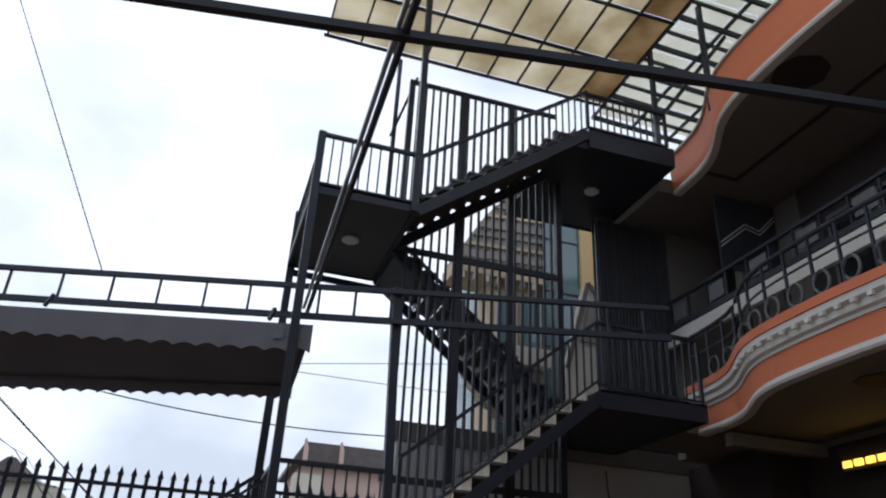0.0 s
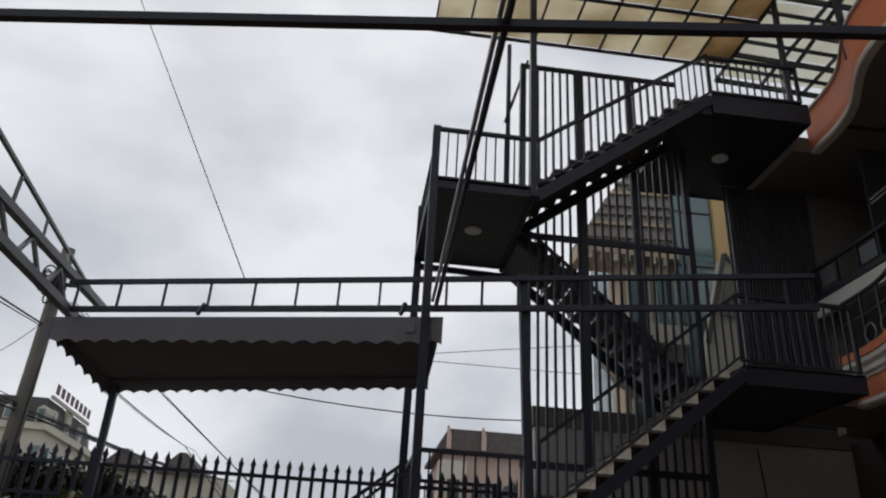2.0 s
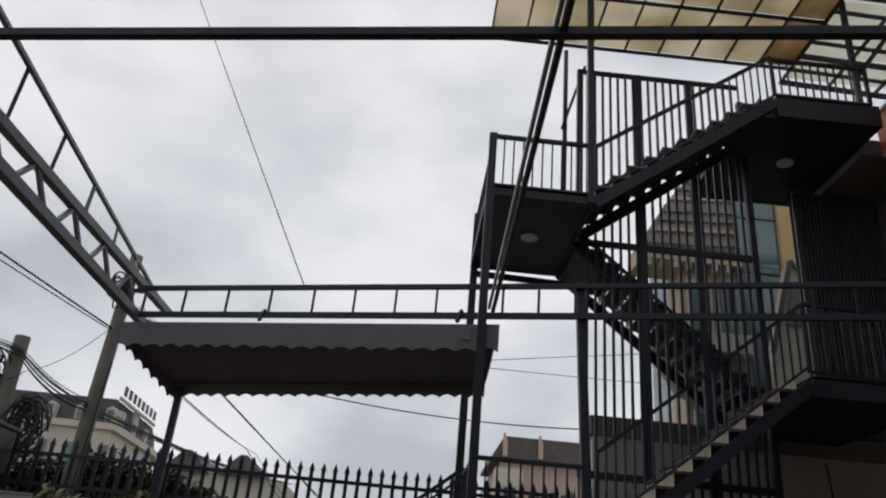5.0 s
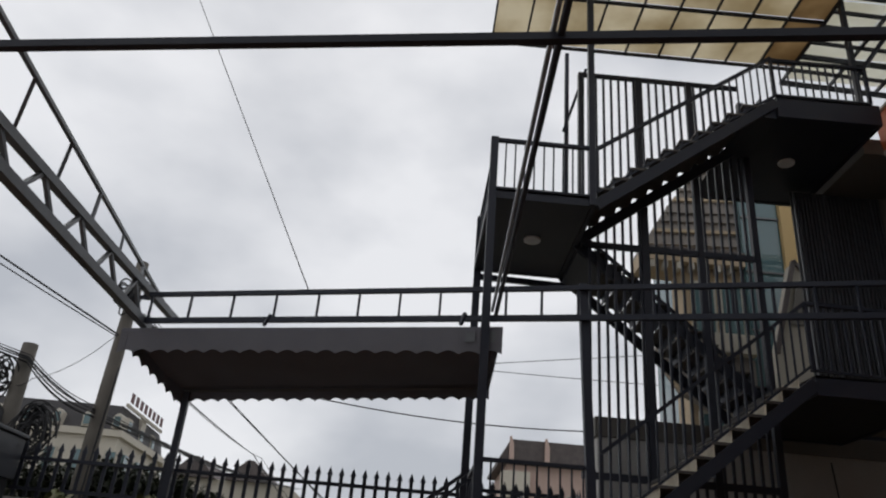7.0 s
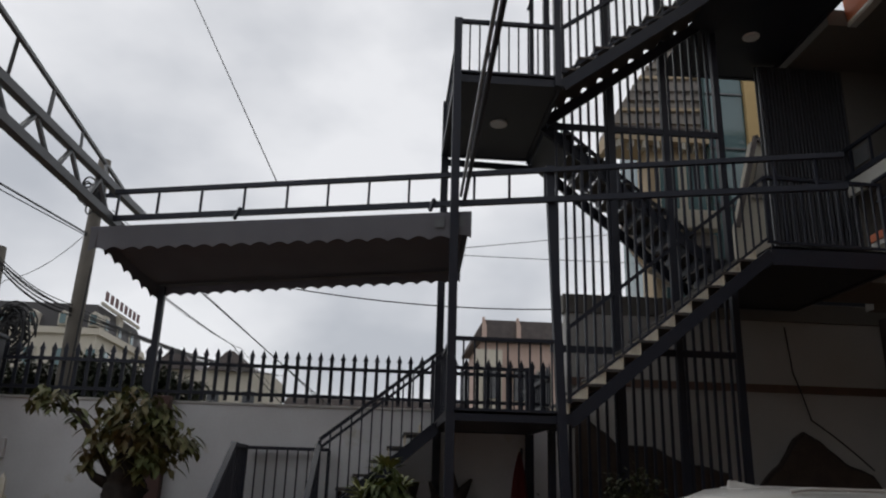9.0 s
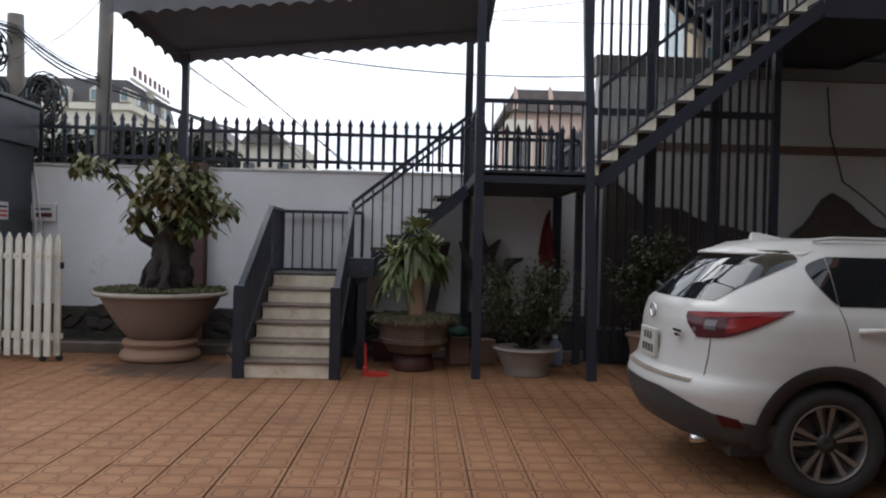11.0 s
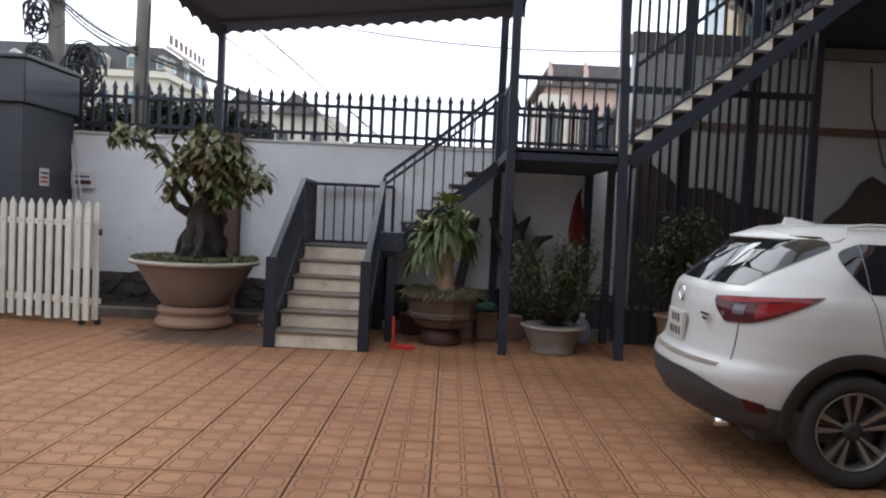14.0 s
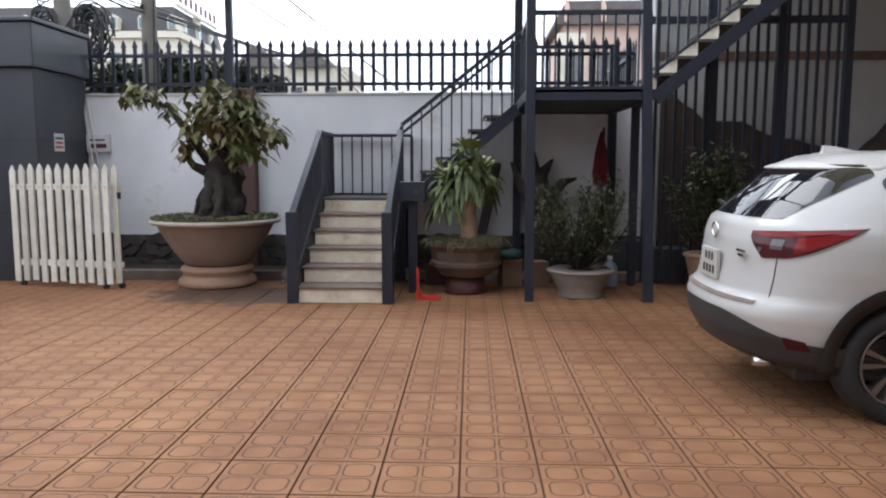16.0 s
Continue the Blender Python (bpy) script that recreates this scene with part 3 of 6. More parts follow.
# first flight, towards the wall
f1 = thing("flight")
f1.parent = tower
for k in range(6):
    y, z = 8.06 + 0.325 * k, L1 / 6 * (k + 1)
    part("riser", box(-1.88, -0.92, y, y + 0.02, z - L1 / 6 + 0.002, z - 0.032), RISER, f1)
    if k < 5:
        part("tread", box(-1.90, -0.90, y - 0.02, y + 0.325, z - 0.03, z, 0.005), TREAD_WARM, f1)
for x in (-1.93, -0.87):
    part("stringer", beam((x, 8.10, 0.12), (x, 9.68, L1 + 0.02), 0.06, 0.28), STEEL, f1)
    part("newel", box(x - 0.06, x + 0.06, 8.0, 8.12, 0, 1.02, 0.004), STEEL, f1)
    own = part("railing", beam((x, 8.06, 0.98), (x, 9.70, 1.97), 0.07, 0.05), STEEL, f1)
    for k in range(15):
        t = (k + 0.5) / 15
        upright(own, "baluster", x, 8.1 + 1.6 * t, 0.15 + 0.95 * t, 0.97 + 0.97 * t, 0.03)
landing(-1.99, -0.82, 9.69, YB, L1, None, 0.14)
rail((-1.95, YB - 0.02, L1), (-0.80, YB - 0.02, L1), 0.85, step=0.13)
rail((-1.95, 9.72, L1), (-1.95, YB - 0.06, L1), 0.86, step=0.12)
for x in (-1.95, -0.86):
    upright(tower, "post", x, YB, 0, L1, 0.08)
    upright(tower, "post", x, 9.74, 0, L1, 0.08)

# second flight along the wall
flight((-0.82, 9.74, L1), (XA - 0.06, 9.74, L2), YB, 7)
rail((-0.86, 9.74, L1), (XA, 9.74, L2 - 0.02), 0.95, step=0.13, double=True)
landing(XA - 0.06, XB + 0.06, Y0, YB, L2, None)
rail((XA, Y0, L2), (XB, Y0, L2), 0.82, step=0.125, posts=False)
rail((XA, YB, L2), (XB + 0.05, YB, L2), 0.82, step=0.105, posts=False)
rail((XA, Y0 + 0.1, L2), (XA, 9.6, L2), 0.82, step=0.14, posts=False)

# third flight, fourth, fifth and their landings
flight((XB + 0.06, Y0, L2), (XC, Y0, L3), YM - 0.06, 12)
rail((XB + 0.08, Y0 + 0.03, L2 + 0.12), (XC, Y0 + 0.03, L3 + 0.05), 0.88, step=0.105, foot=0.08)
landing(XC, XD + 0.1, Y0, YB, L3, None, 0.24)
rail((XC, Y0 + 0.03, L3 + 0.05), (XD + 0.05, Y0 + 0.03, L3 + 0.02), 0.88, step=0.11)
flight((XC, YM + 0.06, L3), (XB + 0.06, YM + 0.06, L4), YB, 12, STEEL)
rail((XC - 0.05, YB - 0.04, L3 + 0.1), (XB + 0.06, YB - 0.04, L4 + 0.1), 0.85, step=0.13)
landing(XA - 0.06, XB + 0.06, Y0, YB, L4, (1.39, 9.4), 0.13)
rail((XA, Y0, L4), (XB, Y0, L4), 0.76, step=0.125)
rail((XA, Y0, L4), (XA, YB, L4), 0.76, step=0.125)
rail((XA, YB, L4), (XB, YB, L4), 0.74, step=0.125)
flight((XB + 0.06, Y0, L4), (XC, Y0, L5), YM - 0.06, 11, STEEL)
rail((XB + 0.08, Y0 + 0.03, L4 + 0.1), (XC, Y0 + 0.03, L5 + 0.03), 0.68, step=0.105, foot=0.0)
landing(XC, XD, Y0, YB, L5, (5.3, 9.4), 0.34)
part("haunch", prism([(XC - 0.42, L5 - 0.36), (XC - 0.004, L5 - 0.05), (XC - 0.004, L5 - 0.352), (XC - 0.30, L5 - 0.352)], Y0 + 0.05, YB - 0.01), STEEL, tower, "black sheet under the top step")
part("haunch", prism([(XB + 0.064, L4 - 0.05), (XB + 0.42, L4 - 0.35), (XB + 0.42, L4 - 0.50), (XB + 0.064, L4 - 0.22)], YM + 0.09, YB - 0.06), STEEL, tower, "black sheet under the top step")
rail((XC, Y0 + 0.03, L5 + 0.03), (XD - 0.1, Y0 + 0.03, L5 + 0.03), 0.64, step=0.11)
rail((XC + 0.02, YB, L5), (XD - 0.1, YB, L5), 0.9, step=0.11)

# the tall grille between the lanes
grille = part("grille", beam((XB + 0.1, YM, 9.60), (XC, YM, 9.60), 0.06, 0.06), STEEL, tower, "tall grille of black square bars")
for z in (6.54, 3.30):
    part("crossbar", beam((XB + 0.1, YM, z), (XC, YM, z), 0.05, 0.09), STEEL, grille)
n_g = 21
for k in range(1, n_g):
    x = XB + 0.1 + (XC - XB - 0.1) * k / n_g
    upright(grille, "bar", x, YM, 0.05, 9.58, 0.035)
part("brace", beam((2.05, YB - 0.1, 9.3), (2.45, YB - 0.1, 10.7), 0.05), STEEL, tower)
part("back_beam", beam((XA, YB, 6.44), (XB + 0.4, YB, 6.40), 0.06, 0.09), STEEL, tower)
upright(tower, "post", XB + 0.12, YB, L4, 11.1, 0.07)
upright(tower, "post", XB + 0.1, YM, L4, 9.62, 0.09)

# black slatted screen by the house, on the third and fifth landings
screen = thing("slatted_screen", "black vertical slat screen between two landings", "screen")
part("backing", box(5.72, 7.12, 10.19, 10.22, L3 + 0.02, 8.24), CABLE, screen)
for k in range(24):
    part("slat", box(5.725 + k * 0.0595, 5.757 + k * 0.0595, 10.10, 10.14, L3 + 0.03, 8.19), SLATGREY, screen)

# ---- pergola frame over the courtyard ----
TA, TB = Vector((-3.95, 9.80, 0)), Vector((5.1, 7.28, 0))
truss = thing("steel_truss", "dark steel ladder truss spanning the courtyard", "truss", "pergola frame")
for z in (4.93, 5.32):
    part("chord", beam(TA + Vector((0, 0, z)), TB + Vector((0, 0, z)), 0.06, 0.07 if z < 5 else 0.06), STEEL, truss)
for u in [0.006, 0.072, 0.141, 0.2085, 0.2737, 0.3345, 0.394, 0.4511, 0.4965] + [0.5412 + 0.0472 * k for k in range(10)]:
    c = TA.lerp(TB, u)
    part("strut", beam(c + Vector((0, 0, 4.96)), c + Vector((0, 0, 5.30)), 0.03), STEEL, truss)
ltruss = thing("steel_truss", "grey steel lattice girder over the side of the courtyard", "truss", "pergola frame")
lx = -3.98
LA, LB = 10.0, -3.0
chords = [((lx, 4.93), 0.11), ((lx - 0.04, 5.33), 0.10), ((lx - 0.155, 5.80), 0.045)]
for ((x, z), w), far_y, skew in zip(chords, (10.1, 11.2, 12.4), (0.0, 0.0, 0.091)):
    dip = 0.024 if z == 5.33 else 0.0
    part("chord", beam((x - skew * (far_y - 9), far_y, z + dip * (far_y - 6.5)), (x + skew * (9 - LB), LB, z + dip * (LB - 6.5)), w), STEEL_GREY, ltruss)
k, y = 0, 9.7
while y > LB + 0.6:
    (x0, z0), (x1, z1), (x2, z2) = (c[0] for c in chords)
    part("brace", beam((x0, y, z0), (x1, y - 0.35, z1), 0.045), STEEL_GREY, ltruss)
    part("brace", beam((x1, y - 0.35, z1), (x0, y - 0.75, z0), 0.045), STEEL_GREY, ltruss)
    yt = y - 0.1 + 0.16 * (y - 7.6)
    part("stay", beam((x1, y - 0.1, z1), (x2 + 0.091 * (9.0 - yt), yt, z2), 0.035), STEEL_GREY, ltruss)
    y -= 0.95
near = thing("steel_beam", "dark square steel beam crossing overhead", "beam", "pergola frame")
part("tube", beam((-3.9, 4.075, 4.887), (6.6, 2.425, 4.887), 0.058, 0.058), STEEL, near)
yb = thing("steel_beam", "pair of dark steel pipes running overhead", "beam", "pergola frame")
part("pipe", tube(bmesh.new(), [(0.765, 8.25, 4.945), (0.425, -3, 4.945)], 0.019, 12), PIPE, yb, "grey pipe with sky sheen in its pale colour")
part("pipe", tube(bmesh.new(), [(0.812, 8.25, 4.90), (0.468, -3, 4.90)], 0.025, 12), STEEL, yb)

# ---- awning ----
aw = thing("fabric_awning", "grey scalloped fabric awning hanging under the truss", "awning")
A0, A1 = Vector((-4.13, 9.62, 4.74)), Vector((0.90, 8.22, 4.74))
B0, B1 = Vector((-3.54, 10.74, 4.22)), Vector((0.93, 9.96, 4.46))


def valance(p, q, height, waves, thick=0.006, deep=0.028):
    bm = bmesh.new()
    n = waves * 8
    rows = []
    for k in range(n + 1):
        c = p.lerp(q, k / n)
        low = height - deep * abs(math.sin(math.pi * waves * k / n))
        wav = Vector((0, 0.012 * math.sin(math.pi * waves * k / n), 0))
        rows.append((bm.verts.new(c), bm.verts.new(c - Vector((0, 0, low)) + wav), bm.verts.new(c + Vector((0, thick, 0))), bm.verts.new(c - Vector((0, 0, low)) + wav + Vector((0, thick, 0)))))
    for a, b in zip(rows, rows[1:]):
        bm.faces.new((a[0], a[1], b[1], b[0]))
        bm.faces.new((a[2], b[2], b[3], a[3]))
        bm.faces.new((a[1], a[3], b[3], b[1]))
        bm.faces.new((a[0], b[0], b[2], a[2]))
    return bm


part("front_valance", valance(A0, A1, 0.345, 20, 0.006, 0.045), FABRIC_LIGHT, aw, "light grey scalloped front valance")
part("back_valance", valance(B0, B1, 0.17, 22, 0.006, 0.04), FABRIC, aw)
bm = bmesh.new()
grid = []
for i in range(41):
    row = []
    for j in range(9):
        u, v = i / 40, j / 8
        p = A0.lerp(A1, u).lerp(B0.lerp(B1, u), v)
        p.z -= 0.05 * math.sin(math.pi * v) + 0.02 * math.sin(math.pi * 10 * u) * math.sin(math.pi * v)
        row.append(bm.verts.new(p))
    grid.append(row)
for a, b in zip(grid, grid[1:]):
    for j in range(8):
        bm.faces.new((a[j], b[j], b[j + 1], a[j + 1]))
canvas = part("canvas", bm, FABRIC, aw, "dark grey fabric underside", True)
sol = canvas.modifiers.new("thickness", "SOLIDIFY")
sol.thickness = 0.006
part("front_tube", tube(bmesh.new(), [A0 + Vector((0, 0.03, -0.03)), A1 + Vector((0, 0.03, -0.03))], 0.03, 10), FABRIC, aw)
nrm = (A1 - A0).cross(Vector((0, 0, 1))).normalized() * 0.012
for u, w in ((0.925, 0.022), (0.972, 0.024)):
    c, d_ = A0.lerp(A1, u) + nrm - Vector((0, 0, 0.13)), (A1 - A0) * (w / 2)
    part("maker_label", beam(c - d_, c + d_, 0.004, 0.13), STEEL_GREY, aw, "pale grey printed label")
part("back_tube", tube(bmesh.new(), [B0, B1], 0.03, 10), STEEL_GREY, aw)
for u in (0.02, 0.98):
    part("side_valance", valance(A0.lerp(A1, u) - Vector((0, 0, 0.02)), B0.lerp(B1, u) - Vector((0, 0, 0.02)), 0.26, 7, 0.006, 0.07), FABRIC, aw)
for u in (0.4, 0.9):
    c = A0.lerp(A1, u)
    part("hanger", beam(c + Vector((0, 0, 0.03)), c + Vector((0.05, 0.05, 0.2)), 0.04), STEEL, aw)
ap = thing("awning_post", "dark square steel post carrying the awning", "post")
part("shaft", box(-3.455, -3.365, 10.66, 10.75, 0.05, 4.20), STEEL, ap)
pil = thing("pillar", "red-brown painted pillar against the garden wall", "pillar", kind="structure")
part("shaft", box(-3.31, -3.07, 10.62, YW - 0.003, 0.05, 2.62, 0.01), PILLAR, pil)

# ---- canopy over the roof terrace ----
can = thing("roof_canopy", "stained translucent roofing on a dark steel grid", "canopy")
CZ = 10.62
nx, ny, cx_w, cy_w = 9, 4, 0.585, 1.16
for i in range(nx):
    for j in range(ny):
        x0, y0 = 0.66 + i * cx_w, 9.95 - (j + 1) * cy_w
        part("sheet", box(x0 + 0.01, x0 + cx_w - 0.01, y0 + 0.01, y0 + cy_w - 0.01, CZ + 0.03, CZ + 0.036), SHEET if i < nx - 1 else SHEET_BROWN, can)
for i in range(nx + 1):
    part("purlin", beam((0.66 + i * cx_w, 9.97, CZ), (0.66 + i * cx_w, 5.2, CZ), 0.03, 0.045), STEEL, can)
for j in range(ny + 1):
    part("rafter", beam((0.60, 9.95 - j * cy_w, CZ - 0.02), (5.95, 9.95 - j * cy_w, CZ - 0.02), 0.035, 0.055), STEEL, can)
side = thing("roof_canopy", "open dark steel lattice with pale translucent sheets", "canopy")
for j in range(16):
    y = 10.4 - j * 0.36
    part("rafter", beam((5.95, y, CZ + 0.05), (9.6, y, CZ - 0.1), 0.04, 0.06 if j % 2 else 0.10), STEEL, side)
for i in range(5):
    part("purlin", beam((6.0 + i * 0.85, 10.5, CZ + 0.1 - i * 0.03), (6.0 + i * 0.85, 5.0, CZ + 0.1 - i * 0.03), 0.04, 0.06), STEEL, side)
for i in range(4):
    for j in range(8):
        part("sheet", box(6.01 + i * 0.85, 6.84 + i * 0.85, 9.77 - j * 0.65, 10.39 - j * 0.65, CZ + 0.15, CZ + 0.156), SHEET_PALE, side)
for x, y in ((5.95, Y0 + 0.1), (6.1, 7.2)):
    part("post", beam((x, y, L5), (x, y, CZ), 0.07), STEEL, side)
part("brace", beam((6.0, Y0 + 0.1, 9.2), (6.9, 7.6, CZ), 0.05), STEEL, side)

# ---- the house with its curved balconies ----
# solid near-black block stands in for the deep shade beside the house
part("east_wing", box(7.65, 12, 8.9, 10.78, 0, 4.2), DARKWOOD, wall_side, "near-black block standing in for the shaded recess beside the house")
house = thing("house", "white house with orange curved balconies and dark wood front", "house")


def plan_line(off=0.0):
    """The balcony's edge in plan, from the stair towards the camera side: an in-curve, then a wide bulge."""
    out = []
    for k in range(61):
        y = 8.9 - k * 0.20
        s = 1 / (1 + math.exp((y - 7.35) * 3.2))
        x = 6.55 - 0.72 * s
        x += 0.10 * max(0.0, 5.4 - y) ** 1.35 * 0.55
        out.append(Vector((x - off, y, 0)))
    return out


def sweep(parent, name, profile, mat, label=""):
    """A moulding: profile of (out, z) swept along the balcony's edge."""
    bm = bmesh.new()
    n = len(profile)
    rows = []
    lines = {o: plan_line(o) for o, _ in profile}
    for k in range(61):
        rows.append([bm.verts.new(lines[o][k] + Vector((0, 0, z))) for o, z in profile])
    for a, b in zip(rows, rows[1:]):
        for i in range(n):
            j = (i + 1) % n
            bm.faces.new((a[i], a[j], b[j], b[i]))
    bm.faces.new(rows[0])
    bm.faces.new(rows[-1][::-1])
    return part(name, bm, mat, parent, label)


def slab_plate(parent, z0, z1, off, mat, name="slab"):
    bm = bmesh.new()
    lo, hi = [], []
    pts = plan_line(off)
    pts = pts + [Vector((12, pts[-1].y, 0)), Vector((12, 8.9, 0))]
    a = [bm.verts.new((p.x, p.y, z0)) for p in pts]
    b = [bm.verts.new((p.x, p.y, z1)) for p in pts]
    bm.faces.new(a[::-1])
    bm.faces.new(b)
    for i in range(len(a)):
        j = (i + 1) % len(a)
        bm.faces.new((a[i], a[j], b[j], b[i]))
    return part(name, bm, mat, parent, "grey plastered slab")


for base, tall in ((4.25, 1.0), (8.20, 1.0)):
    slab_plate(house, base + 0.03, base + 0.30, -0.08, SOFFIT)
    sweep(house, "white_trim", [(-0.12, base), (0.0, base), (0.02, base + 0.03), (0.0, base + 0.09), (-0.12, base + 0.09)], CREAM, "white moulded lower edge")
    if base > 8:
        sweep(house, "orange_band", [(-0.12, base + 0.092), (0.0, base + 0.092), (0.02, base + 0.2), (0.05, base + 0.66), (-0.12, base + 0.66)], ORANGE, "broad orange painted parapet")
        sweep(house, "white_trim", [(-0.12, base + 0.662), (0.09, base + 0.662), (0.09, base + 0.70), (-0.12, base + 0.70)], CREAM, "thin white upper edge")
        continue
    sweep(house, "orange_band", [(-0.12, base + 0.092), (0.0, base + 0.092), (0.03, base + 0.33), (-0.12, base + 0.33)], ORANGE, "orange painted band")
    sweep(house, "cornice", [(-0.12, base + 0.332), (0.05, base + 0.332), (0.05, base + 0.37), (0.10, base + 0.39), (0.10, base + 0.46), (0.15, base + 0.49), (0.15, base + 0.56), (-0.12, base + 0.56)], CREAM, "stepped white cornice")
    sweep(house, "orange_band", [(-0.12, base + 0.562), (0.17, base + 0.562), (0.18, base + 0.66), (-0.12, base + 0.66)], ORANGE, "orange painted coping")
# dentils under the lower cornice
dent = mesh_of("dentil", box(-0.02, 0.02, -0.03, 0.03, 0, 0.05), CREAM)
for k in range(8, 58):
    p = plan_line(0.16)[k]
    piece("dentil", dent, house, (p.x, p.y, 4.25 + 0.43))
# balustrade on the lower balcony
bal = thing("balustrade", "dark steel balcony railing with scrolled pale panels", "railing")
pl = plan_line(-0.02)
bmr = bmesh.new()
tube(bmr, [p + Vector((0, 0, 5.72)) for p in pl], 0.03, 8)
part("handrail", bmr, STEEL, bal)
bmr = bmesh.new()
tube(bmr, [p + Vector((0, 0, 5.42)) for p in pl], 0.016, 6)
part("middle_rail", bmr, STEEL, bal)
for k in range(2, 60, 2):
    p = pl[k]
    upright(bal, "baluster", p.x, p.y, 4.90, 5.70, 0.03)
    c = p.lerp(pl[k + 1], 0.5)
    sc = bmesh.new()
    tube(sc, [c + Vector((0, 0.11 * math.cos(a), 5.14 + 0.13 * math.sin(a))) for a in (2 * math.pi * i / 12 for i in range(13))], 0.018, 6)
    part("scroll", sc, STEEL_GREY, bal, "grey steel ring")
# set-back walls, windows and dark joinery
# dimness under the balcony is put into the ground floor's near-black colour
part("wall", box(8.3, 8.5, -6, 8.88, 0, 4.2), DARKWOOD, house, "ground floor front, interior shade put into its dark colour")
hw = part("wall", box(8.3, 8.5, -6, 8.88, 4.204, 11.0), SOFFIT, house, "grey plastered front wall")
part("joinery", box(8.15, 8.29, 2.0, 8.0, 4.9, 8.15, 0.01), DARKWOOD, house, "dark wooden folding doors")
part("joinery", box(8.15, 8.29, 2.6, 7.9, 0.0, 3.6, 0.01), DARKWOOD, house, "dark wooden shopfront")
for k in range(5):
    wnd = part("window", box(8.10, 8.148, 3.1 + k * 0.9, 3.88 + k * 0.9, 5.2, 7.4, 0.006), STEEL_GREY, house)
    part("pane", box(8.085, 8.098, 3.17 + k * 0.9, 3.81 + k * 0.9, 5.28, 7.32), GLASS_DARK, wnd)
for k in range(10):
    part("panel", box(8.06, 8.14, 2.7 + k * 0.5, 3.1 + k * 0.5, 0.3, 3.3, 0.006), DARKWOOD, house)
part("end_wall", box(7.14, 12, 10.1, 10.3, 4.2, 8.2), SOFFIT, house, "grey end wall")
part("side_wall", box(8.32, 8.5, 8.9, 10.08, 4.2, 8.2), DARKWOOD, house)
part("pier", box(7.5, 8.28, 8.70, 8.86, 4.93, 8.2), SOFFIT, house, "grey plastered end wall")
part("beam", box(6.7, 8.28, 8.40, 8.55, 4.05, 4.22), SOFFIT, house, "grey concrete beam")
part("ceiling_slab", box(6.25, 12, 8.92, 10.78, 8.23, 8.5), SOFFIT, house, "grey plastered slab")
part("floor_slab", box(6.35, 12, 8.92, 10.08, 4.28, 4.5), SOFFIT, house, "grey plastered slab")
part("gallery_fascia", box(6.95, 7.03, 2.0, 10.05, 5.95, 6.2, 0.006), CREAM, house, "cream gallery edge")
gr = part("gallery_rail", beam((6.97, 2.0, 6.72), (6.97, 10.05, 6.72), 0.05, 0.05), STEEL, house, "dark gallery handrail")
part("lower_rail", beam((6.97, 2.0, 6.26), (6.97, 10.05, 6.26), 0.05, 0.08), STEEL, gr)
for k in range(17):
    upright(gr, "rail_post", 6.97, 2.2 + k * 0.48, 6.28, 6.70, 0.03)
for k in range(8):
    part("rail_panel", box(6.962, 6.978, 2.75 + k * 0.96, 3.10 + k * 0.96, 6.36, 6.62), STEEL_GREY, gr, "grey infill panel")
part("door_panel", box(7.12, 8.27, 8.655, 8.695, 6.9, 8.21, 0.006), BLACKBOX, house, "glossy black door panel")
zz = bmesh.new()
for dz in (0.0, 0.07):
    tube(zz, [(7.14, 8.65, 7.33 - dz), (7.65, 8.65, 7.76 - dz), (7.92, 8.65, 7.69 - dz), (8.25, 8.65, 8.02 - dz)], 0.012, 6)
part("line_inlay", zz, CREAM, house, "pale zigzag inlay line")
part("upper_wall", box(8.3, 8.5, -6, 8.88, 11.004, 12.0), PLASTER, house)
part("soffit_trim", box(7.15, 7.22, 2.0, 8.2, 8.215, 8.228), DARKWOOD, house, "dark inlaid ceiling strip")
part("soffit_trim", box(6.55, 7.145, 8.13, 8.2, 8.215, 8.228), DARKWOOD, house, "dark inlaid ceiling strip")
rose = lathe([(0.02, 0), (0.36, 0), (0.36, 0.012), (0.02, 0.012)], 8)
ro = part("ceiling_rose", rose, DARKWOOD, house, "dark octagonal ceiling rosette")
ro.location = (6.33, 5.76, 8.214)
ro2 = part("ceiling_rose", lathe([(0.02, 0), (0.30, 0), (0.30, 0.012), (0.02, 0.012)], 8), DARKWOOD, house, "dark octagonal ceiling rosette")
ro2.location = (6.75, 5.9, 4.263)
lamp = thing("lantern_strip", "amber glowing strip of small lamps under the balcony", "lamp")
part("housing", box(8.0, 8.05, 6.75, 7.95, 3.74, 4.05, 0.01), DARKWOOD, lamp)
for k in range(6):
    part("bulb", box(7.97, 7.998, 6.80 + k * 0.19, 6.93 + k * 0.19, 3.79, 3.87), AMBER, lamp, "amber glowing bulb")

# ---- beyond the stair: a neighbour's house ----
nb = thing("neighbour_house", "tan neighbouring house with grey overhanging roofs", "house")
part("wall", box(5.32, 6.55, 14.1, 14.9, 0, 8.60), FAR_TAN, nb)
part("wall", box(6.57, 7.40, 13.9, 20.0, 0, 11.2), GLASS_TEAL, nb, "teal glazed stair wall")
part("wall", box(7.42, 8.2, 13.8, 20.0, 0, 11.6), FAR_YELLOW, nb, "ochre painted wall")
for k in range(5):
    part("glazing_bar", box(6.57, 7.40, 13.86, 13.895, 4.6 + 1.3 * k, 4.64 + 1.3 * k), STEEL_GREY, nb)
